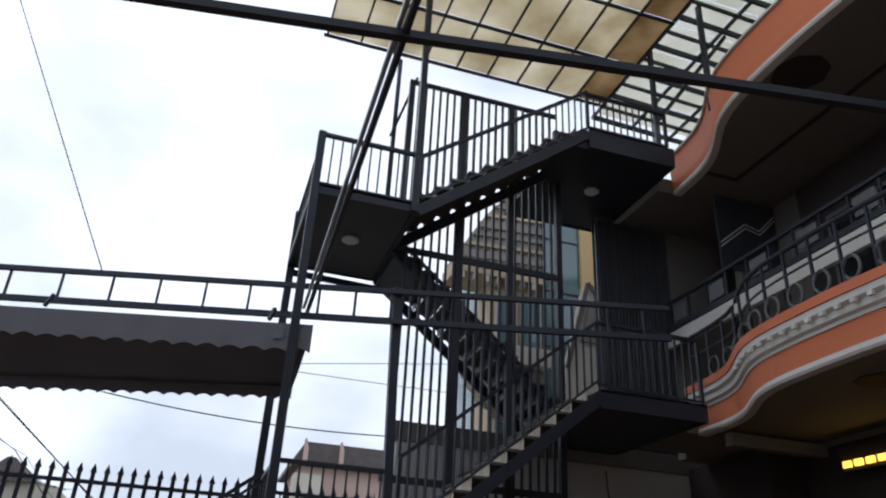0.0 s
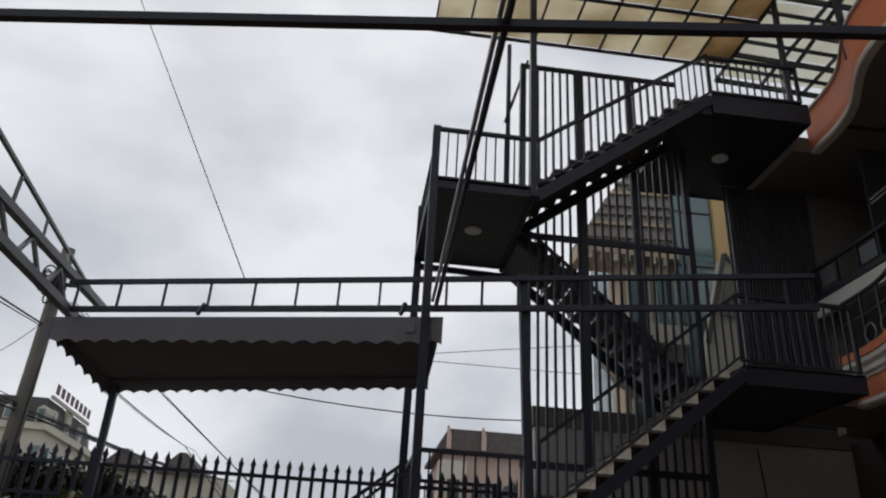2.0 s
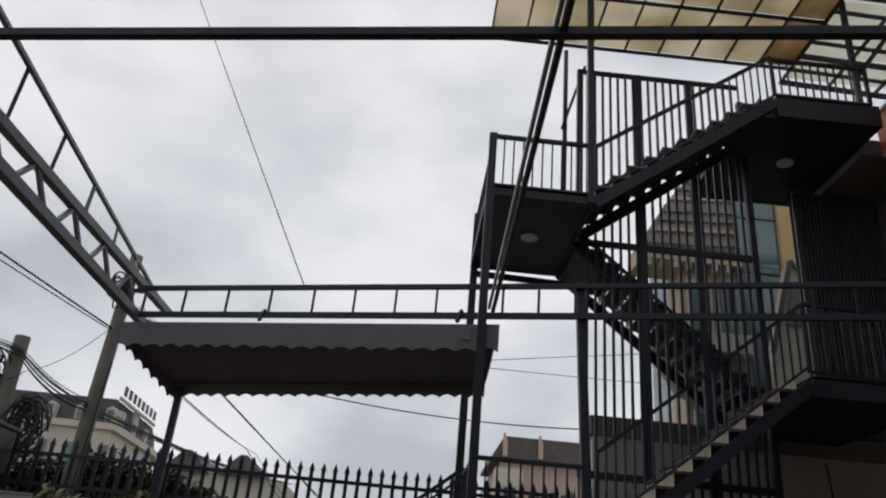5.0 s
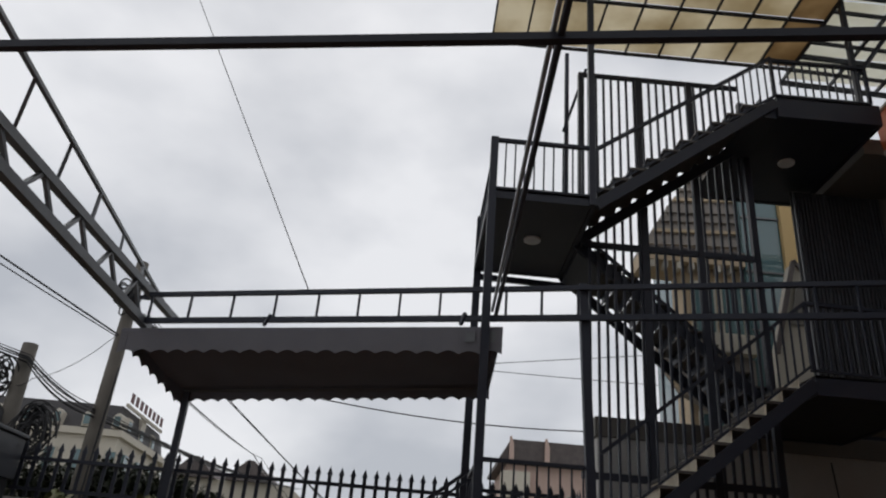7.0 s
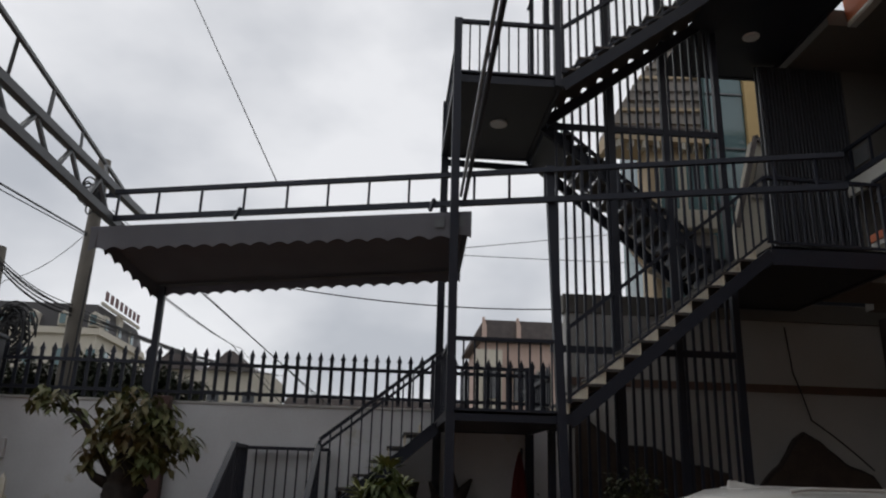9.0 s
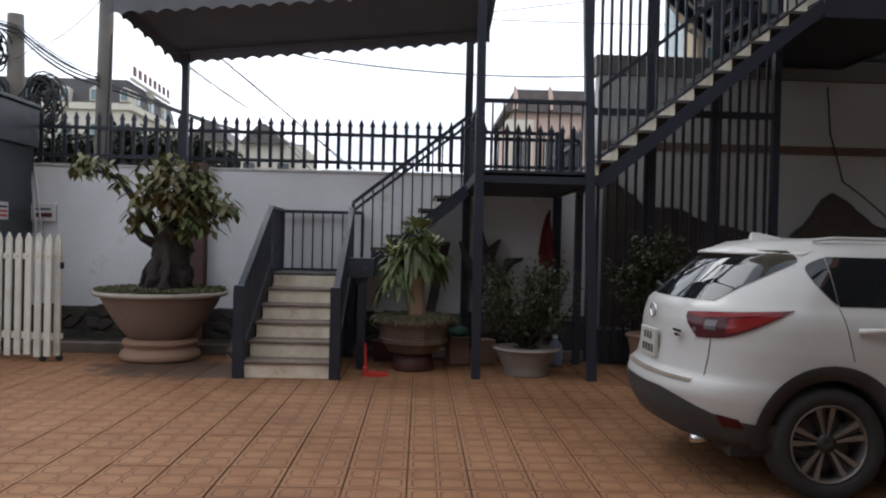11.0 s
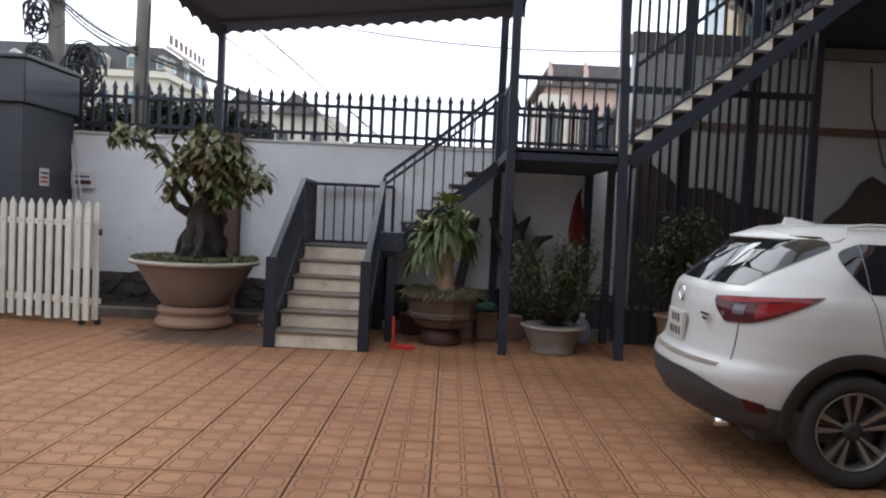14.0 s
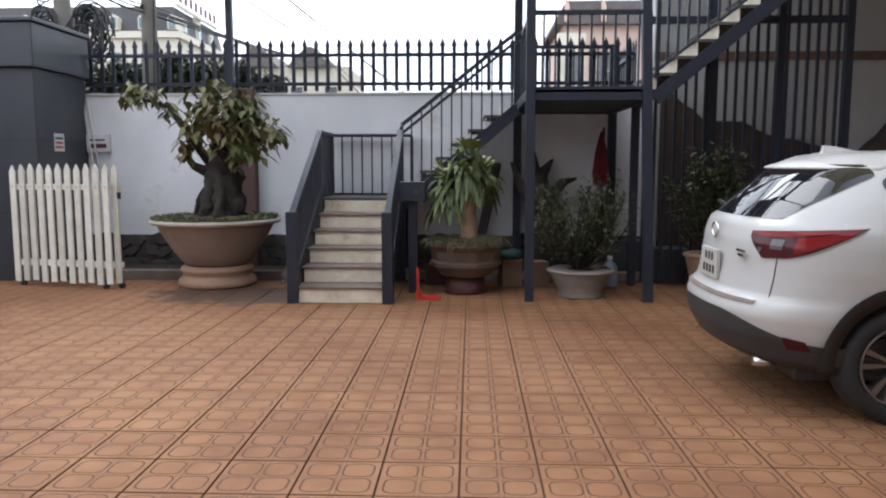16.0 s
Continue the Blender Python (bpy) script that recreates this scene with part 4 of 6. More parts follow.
part("roof", prism([(4.46, 8.92), (6.55, 8.92), (6.55, 11.5), (5.95, 11.2), (5.13, 10.18), (4.48, 9.08)], 14.1, 14.9), NB_ROOF, nb, "grey tiled hipped roof")
part("eave_board", box(4.42, 6.55, 13.85, 14.9, 8.60, 8.90), FAR_TAN, nb, "tan boarded eave")
part("gutter", box(4.38, 6.55, 13.80, 13.845, 8.78, 8.90), ROOFTILE, nb)
for k in range(8):
    z = 9.12 + 0.27 * k
    x = 4.52 + 0.58 * (z - 9.08)
    part("tile_course", beam((x, 14.06, z), (6.55, 14.06, z + 0.10), 0.07, 0.07 if k % 3 else 0.15), FAR_TAN if k % 3 == 1 else NB_ROOF, nb)
for k in range(7):
    part("bracket", box(4.55 + k * 0.28, 4.63 + k * 0.28, 13.86, 14.08, 8.44, 8.595), FAR_WALL, nb)
for z in (4.2, 6.95):
    for k in range(2):
        w_ = part("window", box(5.42 + k * 0.58, 5.92 + k * 0.58, 14.0, 14.09, z, z + 1.3), FAR_WALL, nb)
        part("pane", box(5.48 + k * 0.58, 5.86 + k * 0.58, 13.96, 13.995, z + 0.08, z + 1.22), GLASS_TEAL, w_)
part("roof", prism([(4.50, 6.50), (4.58, 6.72), (5.5, 6.84), (6.5, 6.5), (6.5, 5.5), (5.6, 5.45), (5.02, 5.75)], 13.75, 13.98), NB_ROOF, nb, "grey lower roof")
part("eave_board", beam((4.55, 13.72, 6.42), (5.05, 13.72, 5.70), 0.05, 0.14), FAR_TAN, nb, "tan eave board")
part("balcony", box(5.5, 6.5, 13.5, 13.74, 6.55, 6.95, 0.02), FAR_WALL, nb, "cream rendered balcony")
part("gable", prism([(6.42, 5.2), (7.36, 5.2), (7.36, 7.97), (7.09, 8.31), (7.0, 8.25), (6.52, 6.4)], 12.9, 13.1), FAR_WALL, nb, "cream rendered gable")
part("gable_trim", beam((6.53, 12.87, 6.4), (7.06, 12.87, 8.33), 0.05, 0.09), ROOFTILE, nb, "grey barge board")
part("gable_trim", beam((7.06, 12.87, 8.35), (7.40, 12.87, 7.95), 0.05, 0.07), ROOFTILE, nb, "grey barge board")
part("gable_window", prism([(6.86, 7.0), (7.06, 7.85), (7.16, 7.85), (7.22, 7.7), (7.22, 7.0)], 12.84, 12.89), SOFFIT, nb, "slanted gable panel")
shed = thing("lean_to", "dark grey corrugated lean-to roof behind the wall", "shed")
part("side", box(2.95, 7.8, 11.06, 11.3, 0, 4.4), SHEDGREY, shed)
part("gutter_board", box(5.2, 12, 11.05, 11.056, 4.45, 4.9), STEEL, shed, "dark board over the wall")
part("roof_sheet", box(2.93, 7.85, 11.04, 11.4, 4.404, 4.44), SHEDGREY, shed)

# ---- far houses and the bank ----
far = thing("far_house", "pink distant house with a grey roof and chimneys", "house")
part("wall", box(5.4, 11.5, 45, 52, 0, 9.6), FAR_PINK, far)
part("roof", prism([(4.9, 9.6), (12, 9.6), (12, 9.8), (11.5, 10.9), (5.5, 10.9), (4.9, 9.8)], 44.4, 52), ROOFTILE, far, "grey tiled roof")
for x in (5.5, 7.6):
    part("gable", prism([(x - 0.10, 9.7), (x + 0.16, 9.7), (x + 0.16, 10.5), (x, 11.05), (x - 0.10, 11.0)], 44.1, 44.35), FAR_PINK, far)
part("bay", box(5.0, 6.6, 43.9, 44.95, 4.0, 9.0), FAR_WALL, far, "white upper bay")
for x in (5.4, 7.4, 8.9):
    w_ = part("window", box(x, x + 0.9, 43.8 if x < 6 else 44.9, 43.88 if x < 6 else 44.98, 6.0, 8.0), FAR_WALL, far)
    part("pane", box(x + 0.1, x + 0.8, 43.72 if x < 6 else 44.82, 43.79 if x < 6 else 44.89, 6.1, 7.9), GLASS_DARK, w_)
far2 = thing("far_house", "cream distant house with two brown gables", "house")
part("wall", box(-11.0, -5.6, 35, 40, 0, 6.0), FAR_WALL, far2)
for x in (-9.9, -7.4):
    part("roof", prism([(x - 1.05, 6.0), (x + 1.05, 6.0), (x + 0.15, 6.9), (x - 0.15, 6.9)], 34.6, 40), ROOFTILE, far2, "brown pitched roof")
for x in (-10.2, -8.4, -6.8):
    w_ = part("window", box(x, x + 0.7, 34.9, 34.98, 3.9, 5.2), FAR_WALL, far2)
    part("pane", box(x + 0.08, x + 0.62, 34.82, 34.89, 4.0, 5.1), GLASS_DARK, w_)
far3 = thing("far_house", "low far row of grey roofs on the horizon", "house")
part("wall", box(-8, 30, 60, 68, 0, 6.2), FAR_WALL, far3)
part("roof", prism([(-8.5, 6.2), (30.5, 6.2), (30, 7.2), (-8, 7.2)], 59.6, 68), ROOFTILE, far3)

bank = thing("bank_building", "white bank building with a dark mansard roof and red sign", "building")


def block(foot, z0, z1, inset=0.0):
    bm = bmesh.new()
    cx, cy = sum(p[0] for p in foot) / len(foot), sum(p[1] for p in foot) / len(foot)
    a = [bm.verts.new((x, y, z0)) for x, y in foot]
    b = [bm.verts.new((x + (cx - x) * inset, y + (cy - y) * inset, z1)) for x, y in foot]
    bm.faces.new(a[::-1])
    bm.faces.new(b)
    for i in range(len(a)):
        j = (i + 1) % len(a)
        bm.faces.new((a[i], a[j], b[j], b[i]))
    return bm


FOOT = [(-46, 70), (-27.3, 70), (-27.9, 84), (-30, 92), (-46, 92)]
GROW = [(-46.4, 69.6), (-26.9, 69.6), (-27.4, 84.2), (-29.6, 92.4), (-46.4, 92.4)]
part("wall", block(FOOT, 0, 13.2), FAR_WALL, bank, "off-white rendered wall")
part("cornice", block(GROW, 13.204, 13.8), FAR_WALL, bank, "white projecting cornice")
part("roof", block(FOOT, 13.804, 16.2, 0.06), MANSARD, bank, "dark mansard roof")
for k in range(7):
    x = -44 + k * 2.75
    d_ = part("dormer", prism([(x - 0.42, 13.9), (x + 0.42, 13.9), (x + 0.42, 15.0), (x, 15.3), (x - 0.42, 15.0)], 69.4, 71.2), FAR_WALL, bank, "white dormer")
    part("pane", box(x - 0.26, x + 0.26, 69.3, 69.39, 14.05, 14.95), GLASS_TEAL, d_)
    for z in (9.6, 5.6):
        w_ = part("window", box(x - 0.6, x + 0.6, 69.86, 69.98, z, z + 2.4), FAR_WALL, bank)
        part("pane", box(x - 0.42, x + 0.42, 69.78, 69.85, z + 0.15, z + 2.25), GLASS_TEAL, w_)
dirv = Vector((-0.5, 12.0, 0)).normalized()
for k in range(3):
    c = Vector((-27.9, 71.0, 0)) + dirv * (1.5 + 4.2 * k)
    m_ = Matrix.Translation(c) @ Matrix.Rotation(math.atan2(dirv.y, dirv.x), 4, "Z")
    d_ = part("dormer", bx(bmesh.new(), -0.7, 0.7, -0.5, 0.6, 13.9, 15.4 if k != 1 else 16.2, m_), FAR_WALL, bank, "white dormer")
    part("pane", bx(bmesh.new(), -0.45, 0.45, -0.58, -0.51, 14.1, 15.1, m_), GLASS_TEAL, d_)
    part("window", bx(bmesh.new(), -0.6, 0.6, -0.95, -0.7, 9.6, 12.0, m_), GLASS_TEAL, bank)
m_ = Matrix.Translation(Vector((-27.15, 70.0, 0))) @ Matrix.Rotation(math.atan2(dirv.y, dirv.x), 4, "Z")
sgn_ = part("sign", bx(bmesh.new(), -0.2, 12.2, -0.1, 0.1, 16.0, 16.3, m_), FAR_WALL, bank, "white sign base")
for k in range(8):
    x = 0.1 + k * 1.5
    part("sign_block", bx(bmesh.new(), x, x + 0.95, -0.14, -0.10, 16.5, 17.4, m_), SIGNRED, bank, "plain dark red block")

# ---- utility poles and cables ----
pole = thing("utility_pole", "grey concrete utility pole with tangled wires", "pole")
part("shaft", tube(bmesh.new(), [(-5.38, 12.5, 0), (-5.30, 12.5, 6.9)], [0.145, 0.105], 16), CONCRETE, pole, smooth=True)
part("crossarm", beam((-5.62, 12.4, 6.2), (-4.95, 12.4, 6.2), 0.06), STEEL, pole)
for k in range(3):
    part("insulator", tube(bmesh.new(), [(-5.55 + 0.25 * k, 12.4, 6.23), (-5.55 + 0.25 * k, 12.4, 6.36)], 0.05, 10), CABLE, pole)
pole2 = thing("utility_pole", "shorter grey utility pole hung with cable coils", "pole")
part("shaft", tube(bmesh.new(), [(-6.72, 12.5, 0), (-6.82, 12.5, 5.2)], [0.17, 0.125], 16), CONCRETE, pole2, smooth=True)
rc = random.Random(11)
for grp in (((-7.12, 12.35, 4.55), 0.24, 16), ((-6.25, 12.3, 3.72), 0.40, 30), ((-7.0, 12.3, 3.75), 0.34, 14), ((-5.30, 12.3, 6.12), 0.20, 12)):
    (cx, cy, cz), r0, n = grp
    for k in range(n):
        cb = bmesh.new()
        r, tx, tz = r0 * rc.uniform(0.5, 1.1), rc.uniform(-0.12, 0.12), rc.uniform(-0.15, 0.15)
        st = rc.uniform(0.35, 0.9)
        tube(cb, [(cx + tx + r * math.cos(a) * st, cy + 0.1 * math.sin(a + k), cz + tz + r * math.sin(a)) for a in (2 * math.pi * i / 16 for i in range(15 + k % 3))], 0.015, 5)
        part("cable_coil", cb, CABLE, pole2 if cx < -6 else pole, "loop of black cable")
P1, P2 = Vector((-5.35, 12.38, 5.48)), Vector((-6.70, 12.38, 5.0))
for k in range(9):
    dz, jy = 0.016 * k + rc.uniform(0, 0.05), 0.03 * (k % 3)
    cable("cable", [(-11.5, 12.2 - k * 0.25, 6.6 - dz), P2 + Vector((0, -jy, -dz)), (-5.38, 12.3 - jy, 4.24 - dz * 1.3), (-5.9 + 0.25 * k, 28, 5.2 - dz)], 0.008 + 0.004 * (k % 2), 0.05 + rc.uniform(0.0, 0.09))
cable("cable", [(-8.2, 5.2, 6.42), P1], 0.016, 0.02)
cable("cable", [(-8.2, 5.3, 6.25), P1 - Vector((0, 0, 0.04))], 0.010, 0.04)
cable("cable", [P1 + Vector((0.1, 0, 0.4)), (-4.0, 30, 8.85), (7.0, 30, 8.5), (30, 32, 9.6)], 0.028, 0.25)
cable("cable", [P1, (-6.4, 30, 6.45), (-3.0, 31, 3.0)], 0.018, 0.1)
cable("cable", [P1, (-6.0, 30, 6.3), (-2.6, 31, 3.0)], 0.010, 0.2)
cable("cable", [(-12.0, 30, 11.8), (-4.8, 30, 6.1), (-1.5, 30, 3.5)], 0.022, 0.0)
cable("cable", [(-9.5, 15.1, 20.8), (-1.62, 9.15, 5.32)], 0.008, 0.0, "thin overhead wire against the sky")
cable("cable", [(-12.0, 30.2, 11.95), (-4.6, 30.2, 5.95), (-1.5, 30, 3.3)], 0.016, 0.0)
cable("cable", [(-3.0, 30, 10.2), (3.06, 30, 11.02), (6.6, 30, 11.54), (14, 30, 12.6)], 0.016, 0.0)
cable("cable", [(-3.0, 30, 10.75), (14, 30, 10.75)], 0.016, 0.1)
cable("cable", [P1, P1 + Vector((-1.2, 0, -0.9)), P2 + Vector((-0.3, 0, -0.4))], 0.006, 0.15)
cable("cable", [P1 + Vector((0.2, -0.05, -0.6)), P1 + Vector((0.12, -0.05, -3.0))], 0.016, 0.0, "black cable running down the pole")

# ---- tree behind the wall ----
rt = random.Random(21)


def far_tree(at, rx, rz, clumps, leaves, label):
    t_ = thing("tree", label, "tree", at=at)
    tb = bmesh.new()
    tube(tb, [(0, 0, 0), (0.1, 0, rz * 0.7), (0.0, 0.1, rz * 1.2)], [0.16, 0.12, 0.06], 8)
    for k in range(5):
        a = k * 1.26
        tube(tb, [(0.05, 0, rz * 0.7), (math.cos(a) * rx * 0.6, math.sin(a) * 0.5, rz * 1.3)], [0.06, 0.02], 6)
    part("trunk", tb, BARK, t_)
    lb = bmesh.new()
    for _ in range(clumps):
        d = rand_dir(rt)
        c = Vector((d.x * rx * rt.uniform(0.5, 1), d.y * rx * 0.6, rz * 1.35 + d.z * rz * 0.5))
        for _ in range(leaves):
            leaf(lb, c + rand_dir(rt) * rt.uniform(0.05, 0.38), rand_dir(rt), (0, 0, 1), rt.uniform(0.12, 0.2), 0.06)
    part("crown", lb, LEAF_DARK, t_)


hedge = thing("hedge", "dense dark hedge behind the spear fence", "hedge", kind="stuff")
hb = bmesh.new()
for k in range(14):
    x = -7.4 + 0.29 * k
    tube(hb, [(x, 13.4, 0), (x + rt.uniform(-0.1, 0.1), 13.4, 1.6), (x + rt.uniform(-0.2, 0.2), 13.4, 2.7)], [0.03, 0.025, 0.01], 5)
part("stem", hb, BARK, hedge)
hb = bmesh.new()
for _ in range(9000):
    x = rt.uniform(-7.5, -3.3)
    top = 3.36 + 0.28 * noise.noise(Vector((x * 1.6, 0, 0))) + 0.10 * noise.noise(Vector((x * 6, 2, 0))) - 0.35 * max(0.0, x + 4.2)
    z = 2.0 + (top - 2.0) * rt.random() ** 0.8
    leaf(hb, (x, 13.4 + rt.uniform(-0.4, 0.4), z), rand_dir(rt), (0, 0, 1), rt.uniform(0.09, 0.17), 0.065)
part("foliage", hb, LEAF_DARK, hedge)
far_tree((-5.3, 15.0, 0), 1.5, 1.85, 70, 50, "dark leafy tree behind the fence")
far_tree((-8.6, 15.4, 0), 1.3, 1.7, 40, 44, "dark leafy tree behind the fence")

# ---- left side: dark clad pillar, picket gate, meter box ----
bb = thing("gate_pillar", "massive dark granite-clad gate pillar with a wide cap", "pillar")
part("body", box(-8.6, -5.60, 9.48, YW - 0.01, 0, 2.78, 0.008), BLACKBOX, bb)
part("cap", box(-8.7, -5.53, 9.38, YW - 0.005, 2.784, 3.34, 0.012), BLACKBOX, bb)
part("cap_slab", box(-8.74, -5.49, 9.34, YW - 0.002, 3.344, 3.40, 0.012), BLACKBOX, bb)
for z in (0.9, 1.85):
    part("joint", box(-8.6, -5.596, 9.476, YW - 0.02, z, z + 0.008), STEEL, bb, "dark joint line")
stk = thing("sticker", "small white paper notice with red print bars", "sticker")
part("paper", box(-5.595, -5.592, 9.88, 10.13, 1.72, 1.96), LABEL, stk)
for k in range(3):
    part("print_bar", box(-5.591, -5.589, 9.91, 10.10, 1.76 + 0.06 * k, 1.79 + 0.06 * k), RED if k < 2 else BLACKBOX, stk)
mb = thing("meter_box", "small white wall box with red print bars", "box")
part("case", box(-5.59, -5.25, YW - 0.08, YW - 0.003, 1.72, 1.98, 0.008), LABEL, mb)
part("print_bar", box(-5.54, -5.29, YW - 0.084, YW - 0.081, 1.78, 1.84), SIGNRED, mb)
part("print_bar", box(-5.54, -5.31, YW - 0.084, YW - 0.081, 1.88, 1.91), STEEL_GREY, mb)
for k in range(2):
    wp = thing("conduit", "thin white plastic conduit leaning on the wall", "pipe", "wall conduits")
    part("pipe", tube(bmesh.new(), [(-5.62 + 0.06 * k, YW - 0.05, 2.48), (-5.50 + 0.08 * k, YW - 0.10, 1.55)], 0.014, 8), WHITEPL, wp)

gate = thing("picket_gate", "white folded picket gate on small casters", "gate", at=(-5.77, 9.153, 0), rz=-12.6)
for leaf_k, (x0, y_) in enumerate(((0.0, 0.0), (0.05, 0.10))):
    lf = thing("leaf")
    lf.parent = gate
    for z in (0.30, 1.26):
        part("rail", box(x0, x0 + 1.47, y_ - 0.012, y_ + 0.022, z - 0.035, z + 0.035, 0.004), PICKET, lf)
    pk = prism([(-0.040, 0.07), (0.040, 0.07), (0.040, 1.46), (0, 1.54), (-0.040, 1.46)], -0.012, 0.012)
    pk_me = mesh_of("picket", pk, PICKET)
    for k in range(11):
        piece("picket", pk_me, lf, (x0 + 0.05 + k * 0.137, y_ - 0.026, 0.012 * ((k * 7) % 3 - 1)))
    if leaf_k == 0:
        for k in range(11):
            part("bolt", box(x0 + 0.043 + k * 0.137, x0 + 0.057 + k * 0.137, y_ - 0.044, y_ - 0.0385, 1.255, 1.269), STEEL_GREY, lf)
for x, y_ in ((0.10, 0.0), (1.34, 0.0), (1.49, 0.10)):
    cw = part("caster", tube(bmesh.new(), [(x, y_ - 0.015, 0.04), (x, y_ + 0.015, 0.04)], 0.04, 14), TYRE, gate, "black caster wheel")
    part("fork", box(x - 0.02, x + 0.02, y_ + 0.018, y_ + 0.024, 0.03, 0.12), STEEL_GREY, cw)
part("latch", box(1.51, 1.54, 0.05, 0.09, 1.12, 1.20, 0.004), STEEL, gate)

# ---- potted plants ----
rp = random.Random(3)


def ground_cover(pot, r, z, n, mat=MOSS, size=0.05, slim=0.4, droop=0.3):
    gb = bmesh.new()
    for _ in range(n):
        a, q = rp.uniform(0, 6.28), r * math.sqrt(rp.random())
        d = Vector((rp.uniform(-1, 1), rp.uniform(-1, 1), rp.uniform(0.4, 1.6)))
        leaf(gb, (q * math.cos(a), q * math.sin(a), z), d, (0, 0, 1), rp.uniform(0.6, 1.6) * size, size * slim, droop)
    part("ground_cover", gb, mat, pot, "low green ground cover")


bonsai = thing("potted_tree", "old thick-trunked tree in a wide grey-brown bowl", "potted plant", at=(-3.21, 9.30, 0))
part("foot", lathe([(0.46, 0), (0.49, 0.03), (0.48, 0.09), (0.43, 0.13), (0.42, 0.17), (0.46, 0.20), (0.45, 0.24), (0.41, 0.27), (0.38, 0.27)], 48), TERRACOTTA, bonsai, "worn terracotta foot", True)
part("bowl", lathe([(0.38, 0.272), (0.44, 0.33), (0.53, 0.45), (0.62, 0.60), (0.71, 0.76), (0.72, 0.80), (0.69, 0.80), (0.67, 0.74)], 56), POT, bonsai, "grey-brown glazed bowl", True)
part("rim", lathe([(0.745, 0.795), (0.79, 0.80), (0.815, 0.825), (0.80, 0.855), (0.74, 0.86), (0.70, 0.82)], 56), POT_RIM, bonsai, "pale worn rim", True)
part("soil", lathe([(0.02, 0.80), (0.70, 0.80), (0.66, 0.85), (0.3, 0.90), (0.02, 0.91)], 36), SOIL, bonsai)
ground_cover(bonsai, 0.79, 0.855, 4200, MOSS, 0.085, 0.22, 0.5)
tb = bmesh.new()


def limb(bm, points, radii, m, n):
    """A limb with many rings, so that its bark can be rough."""
    t_ = [k * (len(points) - 1) / m for k in range(m + 1)]
    cols = [[p[c] for p in points] for c in range(3)]
    own = range(len(points))
    tube(bm, [tuple(float(np.interp(u, own, c)) for c in cols) for u in t_], [float(np.interp(u, own, radii)) for u in t_], n)


limb(tb, [(0.06, 0, 0.84), (0.08, 0, 0.98), (0.10, 0, 1.15), (0.11, 0.02, 1.4), (0.12, 0.02, 1.65), (0.14, 0.02, 1.9), (0.16, 0.02, 2.12)], [0.29, 0.25, 0.22, 0.22, 0.20, 0.15, 0.06], 40, 28)
for k in range(8):
    a = k * 0.80 + rp.uniform(-0.25, 0.25)
    c_, s_, q_ = math.cos(a), math.sin(a), rp.uniform(0.7, 1.2)
    if c_ < -0.3:
        q_ *= 1.25
    limb(tb, [(0.07 + 0.28 * q_ * c_, 0.28 * q_ * s_, 0.86), (0.08 + 0.23 * c_, 0.23 * s_, 0.97 + 0.08 * q_), (0.10 + 0.17 * c_, 0.17 * s_, 1.25), (0.12 + 0.13 * c_, 0.13 * s_, 1.55)], [0.06 * q_, 0.075, 0.07 * q_, 0.035], 22, 12)
tips = [((0.0, 0, 1.5), (-0.25, -0.05, 1.85), (-0.55, 0.0, 2.25), (-0.95, 0.0, 2.40)), ((0.12, 0, 1.65), (0.05, 0.1, 2.0), (0.0, 0.1, 2.3)), ((0.2, 0, 1.6), (0.45, 0, 1.8), (0.72, -0.05, 1.92)),
        ((0.15, 0, 1.65), (0.3, 0.1, 2.05), (0.38, 0.1, 2.3)), ((0.0, 0, 1.4), (-0.2, -0.15, 1.55), (-0.30, -0.15, 1.68)), ((0.1, 0, 1.6), (0.2, -0.25, 1.8), (0.25, -0.35, 1.95))]
for line in tips:
    tube(tb, line, [0.075, 0.045, 0.028, 0.014][:len(line)], 8)
for v in tb.verts:
    v.co += noise.noise_vector(v.co * 5.0) * 0.06 + noise.noise_vector(v.co * 13.0) * 0.035 + noise.noise_vector(v.co * 34.0) * 0.014
part("trunk", tb, BARK, bonsai, "gnarled dark trunk", True)
lb = bmesh.new()
centres = [((-1.02, 0, 2.44), 0.15, 46), ((-0.78, -0.05, 2.42), 0.17, 40), ((-0.55, 0, 2.22), 0.12, 18), ((-0.12, 0.0, 2.32), 0.22, 60), ((0.12, 0.0, 2.38), 0.24, 80), ((0.36, 0.05, 2.30), 0.24, 80), ((0.52, 0, 2.1), 0.22, 70), ((0.78, -0.05, 1.94), 0.18, 62),
           ((0.15, -0.2, 2.12), 0.26, 90), ((-0.15, -0.15, 2.08), 0.20, 56), ((-0.30, -0.15, 1.72), 0.13, 34), ((-0.2, -0.18, 1.88), 0.16, 40), ((0.45, -0.2, 1.85), 0.2, 70), ((0.22, -0.25, 1.85), 0.2, 60), ((0.58, -0.1, 1.70), 0.14, 34), ((0.35, -0.25, 1.62), 0.14, 24)]
for c, r, n in centres:
    for _ in range(int(n * 0.92)):
        d = rand_dir(rp, -0.3)
        leaf(lb, Vector(c) + rand_dir(rp) * r * rp.uniform(0.3, 1.15), Vector((d.x, d.y, d.z * 0.5 - 0.6)), (0, 0, 1), rp.uniform(0.11, 0.175), rp.uniform(0.06, 0.09), 0.35)
part("crown", lb, LEAF, bonsai, "long glossy green and reddish leaves")

